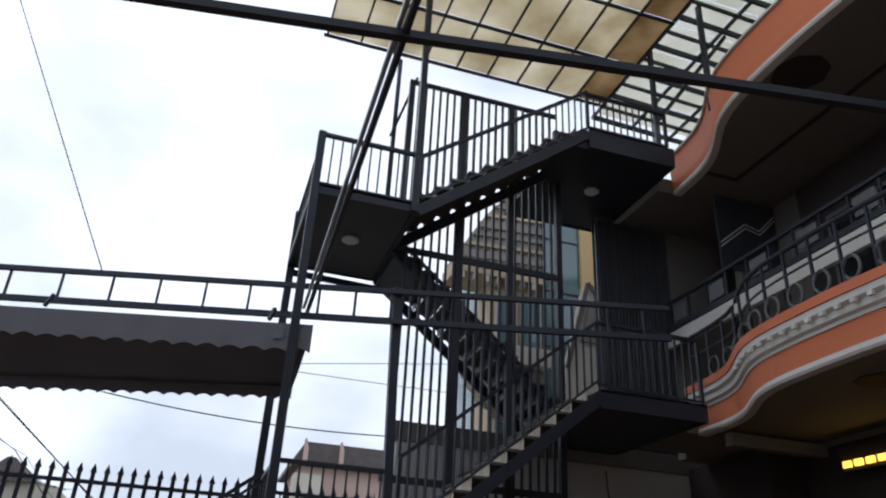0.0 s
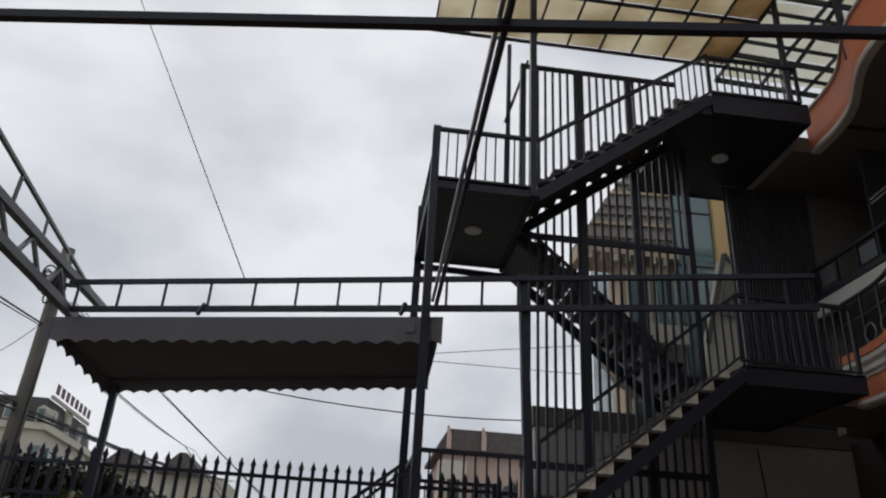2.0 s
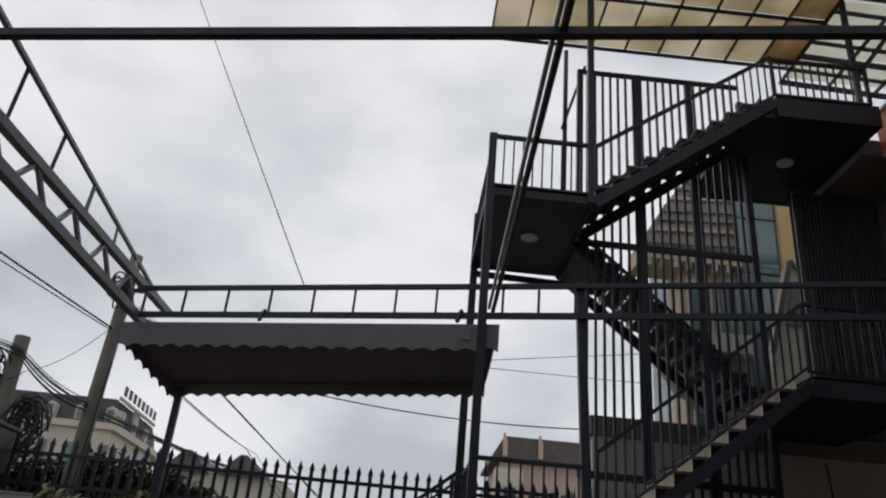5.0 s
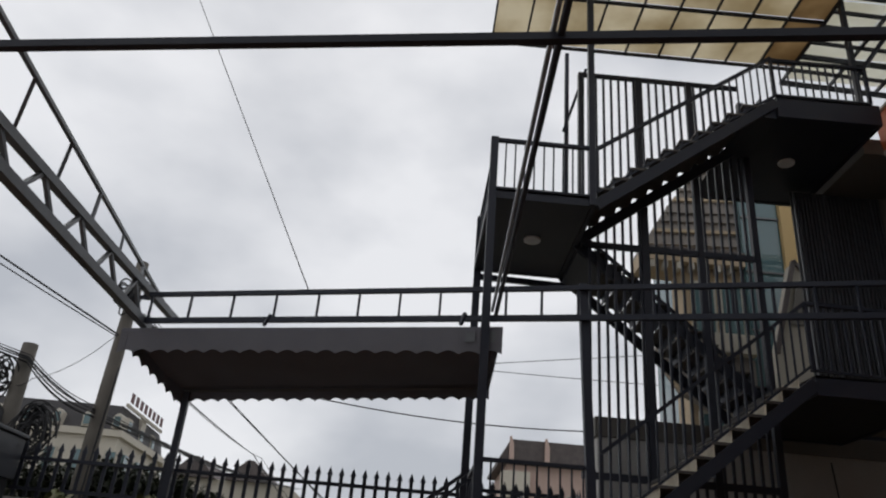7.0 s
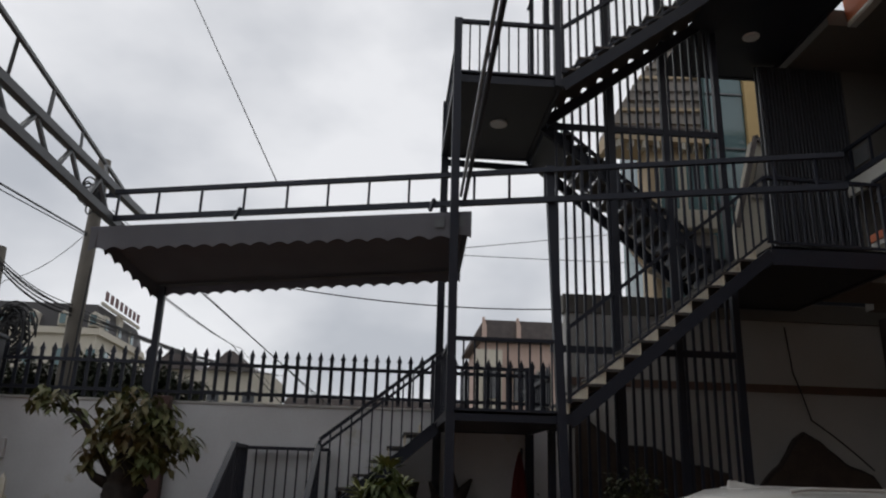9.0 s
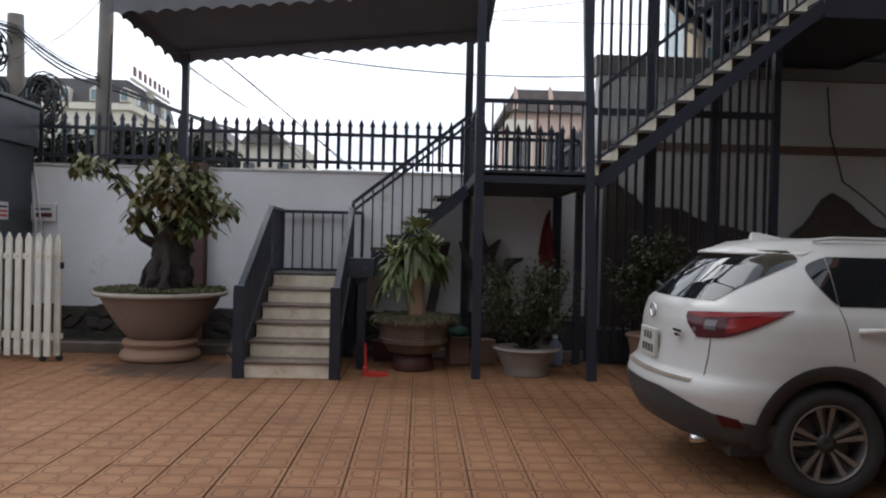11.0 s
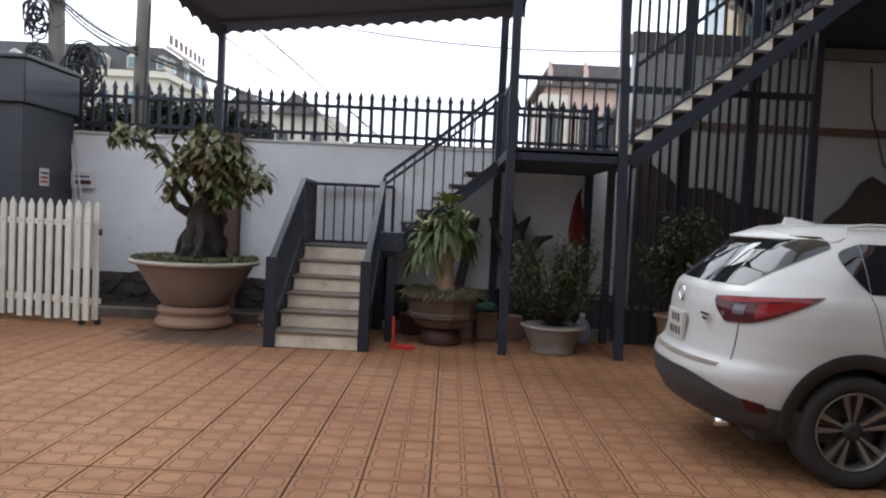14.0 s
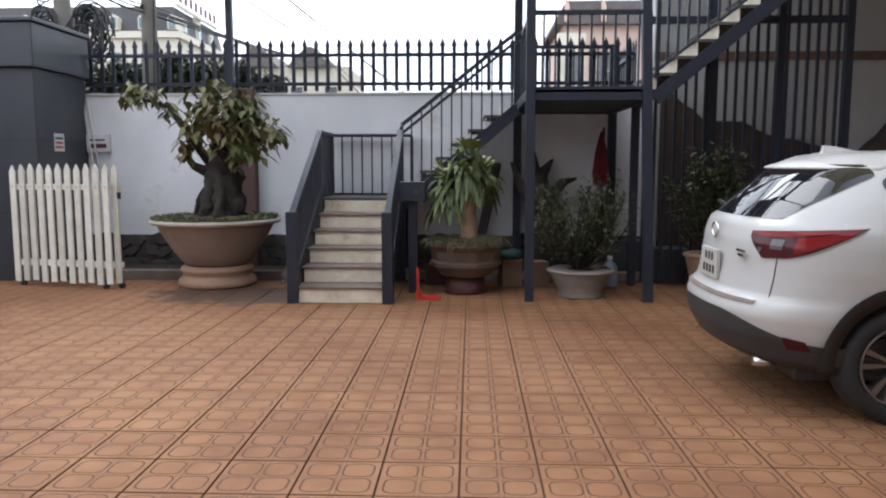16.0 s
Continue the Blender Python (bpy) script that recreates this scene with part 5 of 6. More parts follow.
drac = thing("potted_plant", "corn plant with drooping striped leaves in a brown pot", "potted plant", at=(-0.01, 8.86, 0))
part("foot", lathe([(0.25, 0), (0.26, 0.02), (0.23, 0.18), (0.20, 0.188)], 24), material("dark_red_stand", (0.10, 0.035, 0.03), 0.5), drac, "dark red round stand", True)
part("bowl", lathe([(0.20, 0.19), (0.31, 0.22), (0.37, 0.31), (0.425, 0.335), (0.43, 0.38), (0.405, 0.40), (0.43, 0.52), (0.475, 0.58), (0.47, 0.63), (0.42, 0.63), (0.40, 0.58)], 10), POT_DARK, drac, "faceted brown bowl")
part("soil", lathe([(0.02, 0.56), (0.41, 0.56), (0.38, 0.61), (0.02, 0.64)], 20), SOIL, drac)
ground_cover(drac, 0.46, 0.62, 3800, DRYGRASS, 0.16, 0.10, 0.9)
part("trunk", tube(bmesh.new(), [(0.02, 0, 0.52), (0.04, 0, 0.7), (0.0, 0, 0.95), (0.02, 0, 1.15), (0.0, 0, 1.32)], [0.125, 0.11, 0.115, 0.105, 0.10], 14), BARK_PALE, drac, "thick pale cane", True)
lb, ly_ = bmesh.new(), bmesh.new()
for cx_, cy_, z0_, z1_, n_ in ((0.03, 0.0, 1.36, 1.76, 170), (-0.23, -0.04, 1.10, 1.50, 100), (0.20, 0.02, 1.28, 1.56, 80), (-0.06, -0.10, 1.36, 1.5, 30)):
    for k in range(n_):
        a, h = rp.uniform(0, 6.28), rp.random()
        base_ = Vector((cx_ + 0.06 * math.cos(a), cy_ + 0.06 * math.sin(a), z0_ + (z1_ - z0_) * h))
        young = h > 0.62 and rp.random() < 0.8
        leaf(ly_ if young else lb, base_, (math.cos(a), math.sin(a), -0.2 + 1.6 * h ** 1.6), (0, 0, 1), rp.uniform(0.17, 0.29), rp.uniform(0.055, 0.085), 0.4 if young else rp.uniform(0.6, 1.5))
part("branch", tube(bmesh.new(), [(0.0, 0, 0.98), (-0.14, -0.04, 1.04), (-0.24, -0.06, 1.2)], [0.05, 0.045, 0.035], 8), BARK_PALE, drac, "pale side cane", True)
part("branch", tube(bmesh.new(), [(0.0, 0, 1.02), (0.14, 0.01, 1.08), (0.24, 0.02, 1.25)], [0.05, 0.045, 0.035], 8), BARK_PALE, drac, "pale side cane", True)
part("crown", lb, LEAF_CROTON, drac, "long drooping green leaves")
part("young_leaves", ly_, LEAF_YELLOW, drac, "yellow-green young leaves")


def bush(at, pot_r, pot_z, top, spread, n_branch, n_leaf, pot_mat, leaf_mat, label, size=0.045):
    t_ = thing("potted_shrub", label, "potted plant", at=at)
    part("bowl", lathe([(pot_r * 0.66, 0), (pot_r * 0.68, 0.02), (pot_r * 0.62, 0.05), (pot_r * 0.78, pot_z * 0.5), (pot_r * 0.92, pot_z * 0.92), (pot_r * 0.9, pot_z * 0.95), (pot_r * 0.86, pot_z * 0.9)], 40), pot_mat, t_, "", True)
    part("rim", lathe([(pot_r * 0.90, pot_z * 0.90), (pot_r * 1.0, pot_z * 0.92), (pot_r * 1.02, pot_z * 0.98), (pot_r * 0.95, pot_z * 1.02), (pot_r * 0.86, pot_z)], 40), pot_mat, t_, "rolled rim", True)
    part("soil", lathe([(0.02, pot_z * 0.85), (pot_r * 0.87, pot_z * 0.85), (pot_r * 0.8, pot_z * 0.98), (0.02, pot_z * 1.02)], 20), SOIL, t_)
    bb_, lb_ = bmesh.new(), bmesh.new()
    for k in range(n_branch):
        a = rp.uniform(0, 6.28)
        h = rp.uniform(0.55, 1.0) * (top - pot_z)
        r = spread * rp.uniform(0.35, 1.0) * (1.1 - 0.45 * (h / (top - pot_z)))
        p0 = Vector((rp.uniform(-0.05, 0.05), rp.uniform(-0.05, 0.05), pot_z * 0.95))
        p1 = p0 + Vector((math.cos(a) * r * 0.62 + rp.uniform(-0.1, 0.1), math.sin(a) * r * 0.62, h * rp.uniform(0.35, 0.55)))
        p2 = p0 + Vector((math.cos(a) * r, math.sin(a) * r, h))
        tube(bb_, [p0, p1, p2], [0.016, 0.010, 0.005], 6)
        for _ in range(n_leaf):
            u = rp.uniform(0.35, 1.05)
            c = p0.lerp(p1, u * 2) if u < 0.5 else p1.lerp(p2, u * 2 - 1)
            leaf(lb_, c + rand_dir(rp) * rp.uniform(0.0, 0.13), rand_dir(rp, -0.2), (0, 0, 1), size * rp.uniform(0.8, 1.5), size * 0.55, 0.2)
    part("stem", bb_, BARK, t_, "thin woody stems")
    part("crown", lb_, leaf_mat, t_, "small sparse leaves")


bush((1.34, 8.62, 0), 0.39, 0.32, 1.34, 0.78, 44, 78, POT_MID, LEAF_SHRUB, "thin twiggy shrub in a round grey ceramic bowl", 0.055)
bush((2.95, 9.02, 0), 0.30, 0.46, 1.72, 0.60, 34, 70, TERRACOTTA, LEAF_SHRUB, "dark leafy shrub in a brown pot", 0.075)
for x, y_ in ((2.16, 10.25), (2.62, 9.75)):
    bn = thing("planter_tub", "square black plastic planter tub on the ground", "planter", "black tubs", at=(x, y_, 0.05 if y_ > 10 else 0))
    part("tub", prism([(-0.20, 0), (0.20, 0), (0.24, 0.42), (-0.24, 0.42)], -0.2, 0.2), CLAD, bn)
    part("rim", box(-0.26, 0.26, -0.22, 0.22, 0.422, 0.45, 0.006), CLAD, bn)

# ---- clutter under the stair ----
lbx = thing("mailbox", "small black steel cabinet on a square post", "mailbox", at=(-0.64, 8.75, 0))
part("post", box(-0.05, 0.05, -0.04, 0.04, 0, 1.10), STEEL, lbx)
part("case", box(-0.15, 0.15, -0.11, 0.11, 1.104, 1.34, 0.008), STEEL, lbx)
part("lock", tube(bmesh.new(), [(0.04, -0.118, 1.22), (0.04, -0.108, 1.22)], 0.028, 14), CLAD, lbx)
dp = thing("dustpan", "bright red plastic long-handled dustpan on the tiles", "dustpan", at=(-0.50, 8.36, 0))
part("handle", beam((-0.05, 0, 0.03), (-0.06, 0.02, 0.36), 0.028), RED, dp)
part("pan", prism([(-0.07, 0.0), (0.20, 0.0), (0.20, 0.02), (-0.02, 0.035), (-0.04, 0.10), (-0.07, 0.10)], -0.10, 0.10), RED, dp)
cb_ = thing("cardboard_box", "brown worn cardboard box", "box", at=(0.55, 9.35, 0), rz=14)
part("carton", box(-0.13, 0.13, -0.12, 0.12, 0, 0.36, 0.006), CARD, cb_)
part("flap", box(-0.12, 0.12, -0.22, -0.125, 0.345, 0.353), CARD, cb_)
cb2 = thing("cardboard_box", "tan smaller cardboard box", "box", at=(0.90, 9.42, 0), rz=24)
part("carton", box(-0.12, 0.12, -0.11, 0.11, 0, 0.31, 0.006), CARD, cb2)
gs = thing("plastic_sack", "crumpled green plastic sack on a box", "sack", at=(0.55, 9.32, 0.362))
sk = lathe([(0.05, 0.0), (0.16, 0.01), (0.18, 0.04), (0.12, 0.09), (0.03, 0.11)], 18)
for v in sk.verts:
    v.co += noise.noise_vector(v.co * 9) * 0.04
    v.co.z = max(v.co.z, 0.0)
part("sack", sk, GREENCLOTH, gs, "", True)
cr = thing("plastic_crate", "dark red plastic crate under the stair", "crate", at=(-0.38, 9.50, 0), rz=8)
part("tub", prism([(-0.15, 0), (0.15, 0), (0.17, 0.24), (-0.17, 0.24)], -0.14, 0.14), material("dull_red_plastic", (0.09, 0.03, 0.028), 0.5), cr)
part("rim", box(-0.185, 0.185, -0.155, 0.155, 0.242, 0.265, 0.006), SIGNRED, cr)
jug = thing("plastic_jug", "pale blue plastic jug beside the grey bowl", "jug", at=(1.80, 9.25, 0))
part("body", lathe([(0.03, 0), (0.095, 0.01), (0.10, 0.05), (0.10, 0.24), (0.07, 0.30), (0.032, 0.33), (0.03, 0.36)], 20), material("pale_blue_plastic", (0.20, 0.23, 0.30), 0.5), jug, "", True)
part("cap", lathe([(0.01, 0.362), (0.036, 0.362), (0.036, 0.395), (0.01, 0.395)], 16), WHITEPL, jug, "white screw cap")
um = thing("parasol", "rolled red cloth parasol on a dark pole", "parasol", at=(1.86, 10.42, 0.05))
part("pole", tube(bmesh.new(), [(0, 0, 0), (0.03, 0, 2.0)], 0.018, 8), STEEL, um)
part("canopy", lathe([(0.03, 1.18), (0.10, 1.2), (0.12, 1.35), (0.085, 1.65), (0.04, 1.86), (0.01, 1.95)], 12, 0.15), REDCLOTH, um, "rolled dark red cloth")
dw = thing("driftwood", "forked dark driftwood leaning on the wall", "driftwood", at=(1.05, 10.35, 0.05))
db = bmesh.new()
tube(db, [(0, 0, 0), (0.05, 0.1, 0.7), (-0.05, 0.2, 1.3), (0.15, 0.3, 1.55)], [0.15, 0.16, 0.12, 0.03], 10)
tube(db, [(0.0, 0.15, 1.1), (-0.12, 0.2, 1.55), (-0.18, 0.25, 1.95)], [0.09, 0.05, 0.015], 8)
tube(db, [(0.02, 0.1, 0.9), (0.30, 0.15, 1.25), (0.50, 0.15, 1.30)], [0.11, 0.08, 0.03], 8)
tube(db, [(0.05, 0.1, 0.6), (-0.3, 0.05, 1.2), (-0.42, 0.1, 1.5)], [0.10, 0.06, 0.02], 8)
for v in db.verts:
    v.co += noise.noise_vector(v.co * 8) * 0.04
part("wood", db, DRIFT, dw, "", True)
pk_ = thing("plank", "dark plank leaning against the garden wall", "plank")
part("board", beam((0.10, 10.2, 0.08), (0.42, 10.72, 1.55), 0.14, 0.03), DARKWOOD, pk_)
ven = thing("rubble", "grey rock and leaning white tools by the bowl", "rubble", at=(-2.25, 9.55, 0))
rk = lathe([(0.05, 0), (0.17, 0.01), (0.19, 0.1), (0.12, 0.22), (0.03, 0.27)], 12)
for v in rk.verts:
    v.co += noise.noise_vector(v.co * 6) * 0.06
    v.co.z = max(v.co.z, 0.0)
part("rock", rk, KERB, ven)
part("tool", beam((-0.15, -0.1, 0.01), (0.1, 0.0, 0.55), 0.03), WHITEPL, ven, "white painted tool handle")

# rough wooden slabs stored against the wall
def wood_slab(name, pts, y0, label):
    ob = thing(name, label, "wood slab")
    dense = []
    for (xa, za), (xb, zb) in zip(pts, pts[1:]):
        for k in range(6):
            t = k / 6
            x, z = xa + (xb - xa) * t, za + (zb - za) * t
            dense.append((x + 0.02 * noise.noise(Vector((x * 5, 0, z * 5))), z + 0.05 * noise.noise(Vector((x * 4, 3, z)))))
    dense.append(pts[-1])
    bm = prism([(dense[0][0], 0.05), *dense, (dense[-1][0], 0.05)], y0, y0 + 0.10)
    part("slab", bm, SLAB, ob, "rough-sawn brown wood")
    rim_ = [(x, z) for x, z in dense]
    bm = bmesh.new()
    tube(bm, [(x, y0 + 0.04, z) for x, z in rim_], 0.045, 6)
    part("bark_edge", bm, DARKWOOD, ob, "dark bark edge")


wood_slab("live_edge_slab", [(2.72, 2.62), (2.95, 2.42), (3.33, 2.10), (3.84, 2.10), (4.2, 1.92), (4.94, 1.76), (5.1, 1.4)], 10.62, "wide brown live-edge wood slab leaning on the wall")
wood_slab("live_edge_slab", [(5.30, 1.5), (5.5, 1.72), (5.75, 1.92), (6.0, 2.3), (6.14, 2.40), (6.35, 2.25), (6.7, 1.95), (7.1, 1.8), (7.4, 1.3)], 10.60, "peaked brown live-edge wood slab leaning on the wall")
cable("cable", [(6.05, 10.70, 4.0), (6.12, 10.72, 3.3), (6.32, 10.70, 2.6), (7.1, 10.55, 1.9)], 0.012, -0.03, "black cable hanging down the grey wall", group="wall cables")

# ---- the white car ----
CAR = pose(1.655, 5.14, 0, 0, 0, 0)
car = thing("car", "white compact sport utility car with tinted glass", "car")
car.matrix_basis = CAR


def curve_at(table, z):
    return float(np.interp(z, [p[0] for p in table], [p[1] for p in table]))


REAR = [(0.26, 0.27), (0.34, 0.10), (0.48, 0.02), (0.62, 0.0), (0.68, 0.02), (0.73, 0.075), (0.85, 0.10), (1.05, 0.12), (1.16, 0.15), (1.21, 0.20), (1.30, 0.285), (1.50, 0.50), (1.58, 0.60), (1.625, 0.70), (1.65, 0.88), (1.665, 1.25)]
HALF = [(0.26, 0.84), (0.34, 0.885), (0.60, 0.915), (0.90, 0.92), (1.06, 0.905), (1.13, 0.885), (1.19, 0.845), (1.30, 0.79), (1.50, 0.675), (1.58, 0.60), (1.625, 0.53), (1.65, 0.40), (1.665, 0.12)]
FRONT = [(0.26, 4.40), (0.5, 4.55), (0.80, 4.53), (0.97, 4.30), (1.05, 3.9), (1.12, 3.35), (1.18, 3.20), (1.5, 2.45), (1.58, 2.2), (1.625, 2.0), (1.65, 1.75), (1.665, 1.5)]
N_ARC = 22


def outline(z, out=0.0):
    """Right half of the car's plan at a height: rear middle, rear corner, side, front."""
    r, w, f = curve_at(REAR, z), curve_at(HALF, z), curve_at(FRONT, z)
    lc, lf = min(0.70, (f - r) * 0.4), min(1.1, (f - r) * 0.4)
    pts = []
    for k in range(N_ARC + 1):
        a = math.pi / 2 * k / N_ARC
        pts.append((r + lc * (1 - max(0.0, math.cos(a)) ** 0.80) - out * math.cos(a), w * math.sin(a) ** 0.80 + out * math.sin(a)))
    for k in range(1, 80):
        pts.append((r + lc + (f - lf - r - lc) * k / 80, w + out))
    for k in range(N_ARC + 1):
        a = math.pi / 2 * (1 - k / N_ARC)
        pts.append((f - lf * (1 - max(0.0, math.cos(a)) ** 0.75) + out * math.cos(a), w * math.sin(a) ** 0.7 + out * math.sin(a)))
    return pts


def along(z, out=0.0):
    """Plan half-outline at a height with its running length from the rear middle."""
    p = np.array(outline(z, out))
    return p, np.concatenate([[0], np.cumsum(np.hypot(*np.diff(p, axis=0).T))])


def at_length(z, ell, out):
    p, run = along(z, out)
    return float(np.interp(abs(ell), run, p[:, 0])), math.copysign(float(np.interp(abs(ell), run, p[:, 1])), ell)


def length_at(z, s):
    p, run = along(z)
    return float(np.interp(s, np.maximum.accumulate(p[:, 0]), run))


def patch(shape, nu, nv, out, sg=1):
    """A panel that lies on the car's skin: shape(u, v) gives running length and height."""
    bm = bmesh.new()
    rows = []
    for i in range(nu + 1):
        row = []
        for j in range(nv + 1):
            ell, z = shape(i / nu, j / nv)
            s_, w_ = at_length(z, ell * sg, out)
            row.append(bm.verts.new((s_, -w_, z)))
        rows.append(row)
    for a, b in zip(rows, rows[1:]):
        for j in range(nv):
            bm.faces.new((a[j], b[j], b[j + 1], a[j + 1]))
    bmesh.ops.remove_doubles(bm, verts=bm.verts, dist=0.0004)
    return bm


def zspan(a, b, n):
    return [a + (b - a) * k / n for k in range(n + 1)]


AX_R, AX_F, WR = 0.93, 3.63, 0.355


def off_arch(s_, w_, z, r=0.44):
    return not (abs(w_) > 0.6 and min(math.hypot(s_ - AX_R, z - 0.36), math.hypot(s_ - AX_F, z - 0.36)) < r)


def skin(zs, keep):
    """The car's shell between heights; keep(s, w, z) chooses its cells."""
    bm = bmesh.new()
    rings = []
    for z in zs:
        half_ = outline(z)
        rings.append([bm.verts.new((s_, -w_, z)) for s_, w_ in half_ + [(s_, -w_) for s_, w_ in half_[::-1][1:-1]]])
    n = len(rings[0])
    for a, b in zip(rings, rings[1:]):
        for i in range(n):
            q = (a[i], a[(i + 1) % n], b[(i + 1) % n], b[i])
            c = (q[0].co + q[1].co + q[2].co + q[3].co) / 4
            if keep(c.x, -c.y, c.z):
                bm.faces.new(q)
    bmesh.ops.delete(bm, geom=[v for v in bm.verts if not v.link_faces], context="VERTS")
    bmesh.ops.remove_doubles(bm, verts=bm.verts, dist=0.0004)
    return bm


part("body", skin(zspan(0.34, 1.16, 36) + zspan(1.18, 1.665, 24), off_arch), CARWHITE, car, "white painted body", True)
lid = bmesh.new()
lid.faces.new([lid.verts.new((s_, sg * w_, 1.6652)) for sg, seq in ((-1, outline(1.665)[1:-1]), (1, outline(1.665)[1:-1][::-1])) for s_, w_ in seq])
part("roof_panel", lid, CARWHITE, car)
part("underbody", box(0.4, 4.2, -0.70, 0.70, 0.22, 0.60), CLAD, car, "dark underbody")


def bumper(u, v):
    ell = 1.20 * (2 * u - 1)
    a = min(1.0, max(0.0, (abs(ell) - 0.35) / 0.75))
    top = 0.615 - 0.15 * a * a * (3 - 2 * a)
    return ell, 0.26 + (top - 0.26) * v


part("lower_bumper", patch(bumper, 70, 12, 0.008), CLAD, car, "dark grey plastic bumper", True)
part("bumper_step", patch(lambda u, v: (0.66 * (2 * u - 1), 0.672 + 0.026 * v + 0.004), 24, 3, 0.006), KERB, car, "dusty grey loading edge", True)


def rear_glass(u, v):
    z = 1.205 + 0.350 * v
    return (2 * u - 1) * (0.60 + 0.20 * min(1.0, v / 0.75) - 0.18 * max(0.0, (v - 0.75) / 0.25) ** 1.5), z


rg = part("rear_window", patch(rear_glass, 50, 22, 0.006), CARGLASS, car, "dark tinted rear window", True)
part("wiper", beam((0.225, 0.0, 1.225), (0.29, 0.50, 1.27), 0.02), CLAD, rg)
part("windscreen", skin(zspan(1.20, 1.55, 18), lambda s_, w_, z: s_ > curve_at(FRONT, z) - 0.5 and abs(w_) < 0.6), CARGLASS, car, "dark windscreen", True).location.x = 0.008
for sg in (1, -1):
    def quarter(u, v):
        lo, hi = 1.42 - 0.215 * u ** 0.65, 1.425 + 0.085 * u ** 0.55
        z = lo + (hi - lo) * v
        return length_at(z, 0.86 + 0.14 * u), z

    def door_glass(u, v):
        z = 1.20 + 0.315 * v
        return length_at(z, 1.006 + u * (1.75 - 0.62 * v)), z

    part("side_window", patch(quarter, 14, 10, 0.006, sg), CARGLASS, car, "dark tinted quarter window", True)
    part("side_window", patch(door_glass, 24, 8, 0.006, sg), CARGLASS, car, "dark tinted door window", True)

    def lamp_shape(u, v, a=0.0, b=1.0):
        hi = 1.125 + 0.045 * u
        tall_ = 0.165 * min(1.0, u / 0.22 + 0.12) ** 0.8 * (1 - max(0.0, (u - 0.42) / 0.58) ** 1.7) + 0.003
        return 0.47 + 0.68 * u, hi - tall_ * (1 - (a + (b - a) * v))

    tl = part("tail_lamp", patch(lamp_shape, 40, 10, 0.012, sg), LAMP_DARK, car, "smoked red tail lamp", True)
    part("lens_strip", patch(lambda u, v: lamp_shape(0.02 + 0.96 * u, v, 0.78, 0.98), 40, 4, 0.016, sg), LAMP_RED, tl, "bright red lens strip", True)
    part("lens_block", patch(lambda u, v: lamp_shape(0.50 + 0.42 * u, v, 0.12, 0.72), 16, 6, 0.016, sg), LAMP_RED, tl, "bright red lens", True)
    part("reverse_light", patch(lambda u, v: (0.655 + 0.085 * u, 1.025 + 0.062 * v), 8, 6, 0.018, sg), LAMP_CLEAR, tl, "clear reverse lens", True)
    part("reverse_light", patch(lambda u, v: (0.565 + 0.03 * u, 1.0 + 0.03 * v), 5, 4, 0.018, sg), LAMP_CLEAR, tl, "clear small lens", True)
    part("reflector", patch(lambda u, v: (0.86 + 0.13 * u, 0.43 + 0.06 * v + 0.02 * (1 - u) * v), 8, 4, 0.013, sg), LAMP_DARK, car, "dark red reflector", True)
    ex = lathe([(0.020, 0), (0.030, 0.0), (0.032, 0.14), (0.024, 0.14), (0.023, 0.02)], 20)
    for v in ex.verts:
        v.co = Vector((v.co.z + 0.19, v.co.y - sg * 0.56, v.co.x + 0.298))
    part("exhaust_tip", ex, CHROME, car, "chrome exhaust tip", True)
    part("sill", patch(lambda u, v: (length_at(0.4, 1.40) + 1.75 * u, 0.27 + 0.15 * v), 12, 4, 0.008, sg), CLAD, car, "dark plastic sill", True)
sp = bmesh.new()
rows = []
for i in range(25):
    w_ = -0.64 + 1.28 * i / 24
    e = (abs(w_) / 0.64) ** 2.6
    rows.append([sp.verts.new((s_, w_ * k_, z)) for s_, k_, z in ((0.47 + 0.40 * e, 0.96, 1.522 - 0.010 * e), (0.48 + 0.40 * e, 0.96, 1.544 - 0.015 * e), (0.66 + 0.28 * e, 0.93, 1.602 - 0.05 * e), (1.05, 0.86, 1.661 - 0.07 * e), (1.05, 0.86, 1.60 - 0.03 * e), (0.60 + 0.32 * e, 0.95, 1.540 - 0.02 * e))])
for a, b in zip(rows, rows[1:]):
    for j in range(6):
        sp.faces.new((a[j], b[j], b[(j + 1) % 6], a[(j + 1) % 6]))
sp.faces.new(rows[0])
sp.faces.new(rows[-1][::-1])
part("roof_spoiler", sp, CARWHITE, car, "white roof spoiler", True)
fn = bmesh.new()
v = [fn.verts.new(p) for p in ((0.80, -0.03, 1.635), (1.06, -0.025, 1.655), (1.06, 0.025, 1.655), (0.80, 0.03, 1.635), (0.81, -0.008, 1.705), (0.86, -0.008, 1.70), (0.86, 0.008, 1.70), (0.81, 0.008, 1.705))]
for f in ((3, 2, 1, 0), (4, 5, 6, 7), (0, 1, 5, 4), (1, 2, 6, 5), (2, 3, 7, 6), (3, 0, 4, 7)):
    fn.faces.new([v[k] for k in f])
part("roof_fin", fn, CARWHITE, car, "white shark-fin aerial")
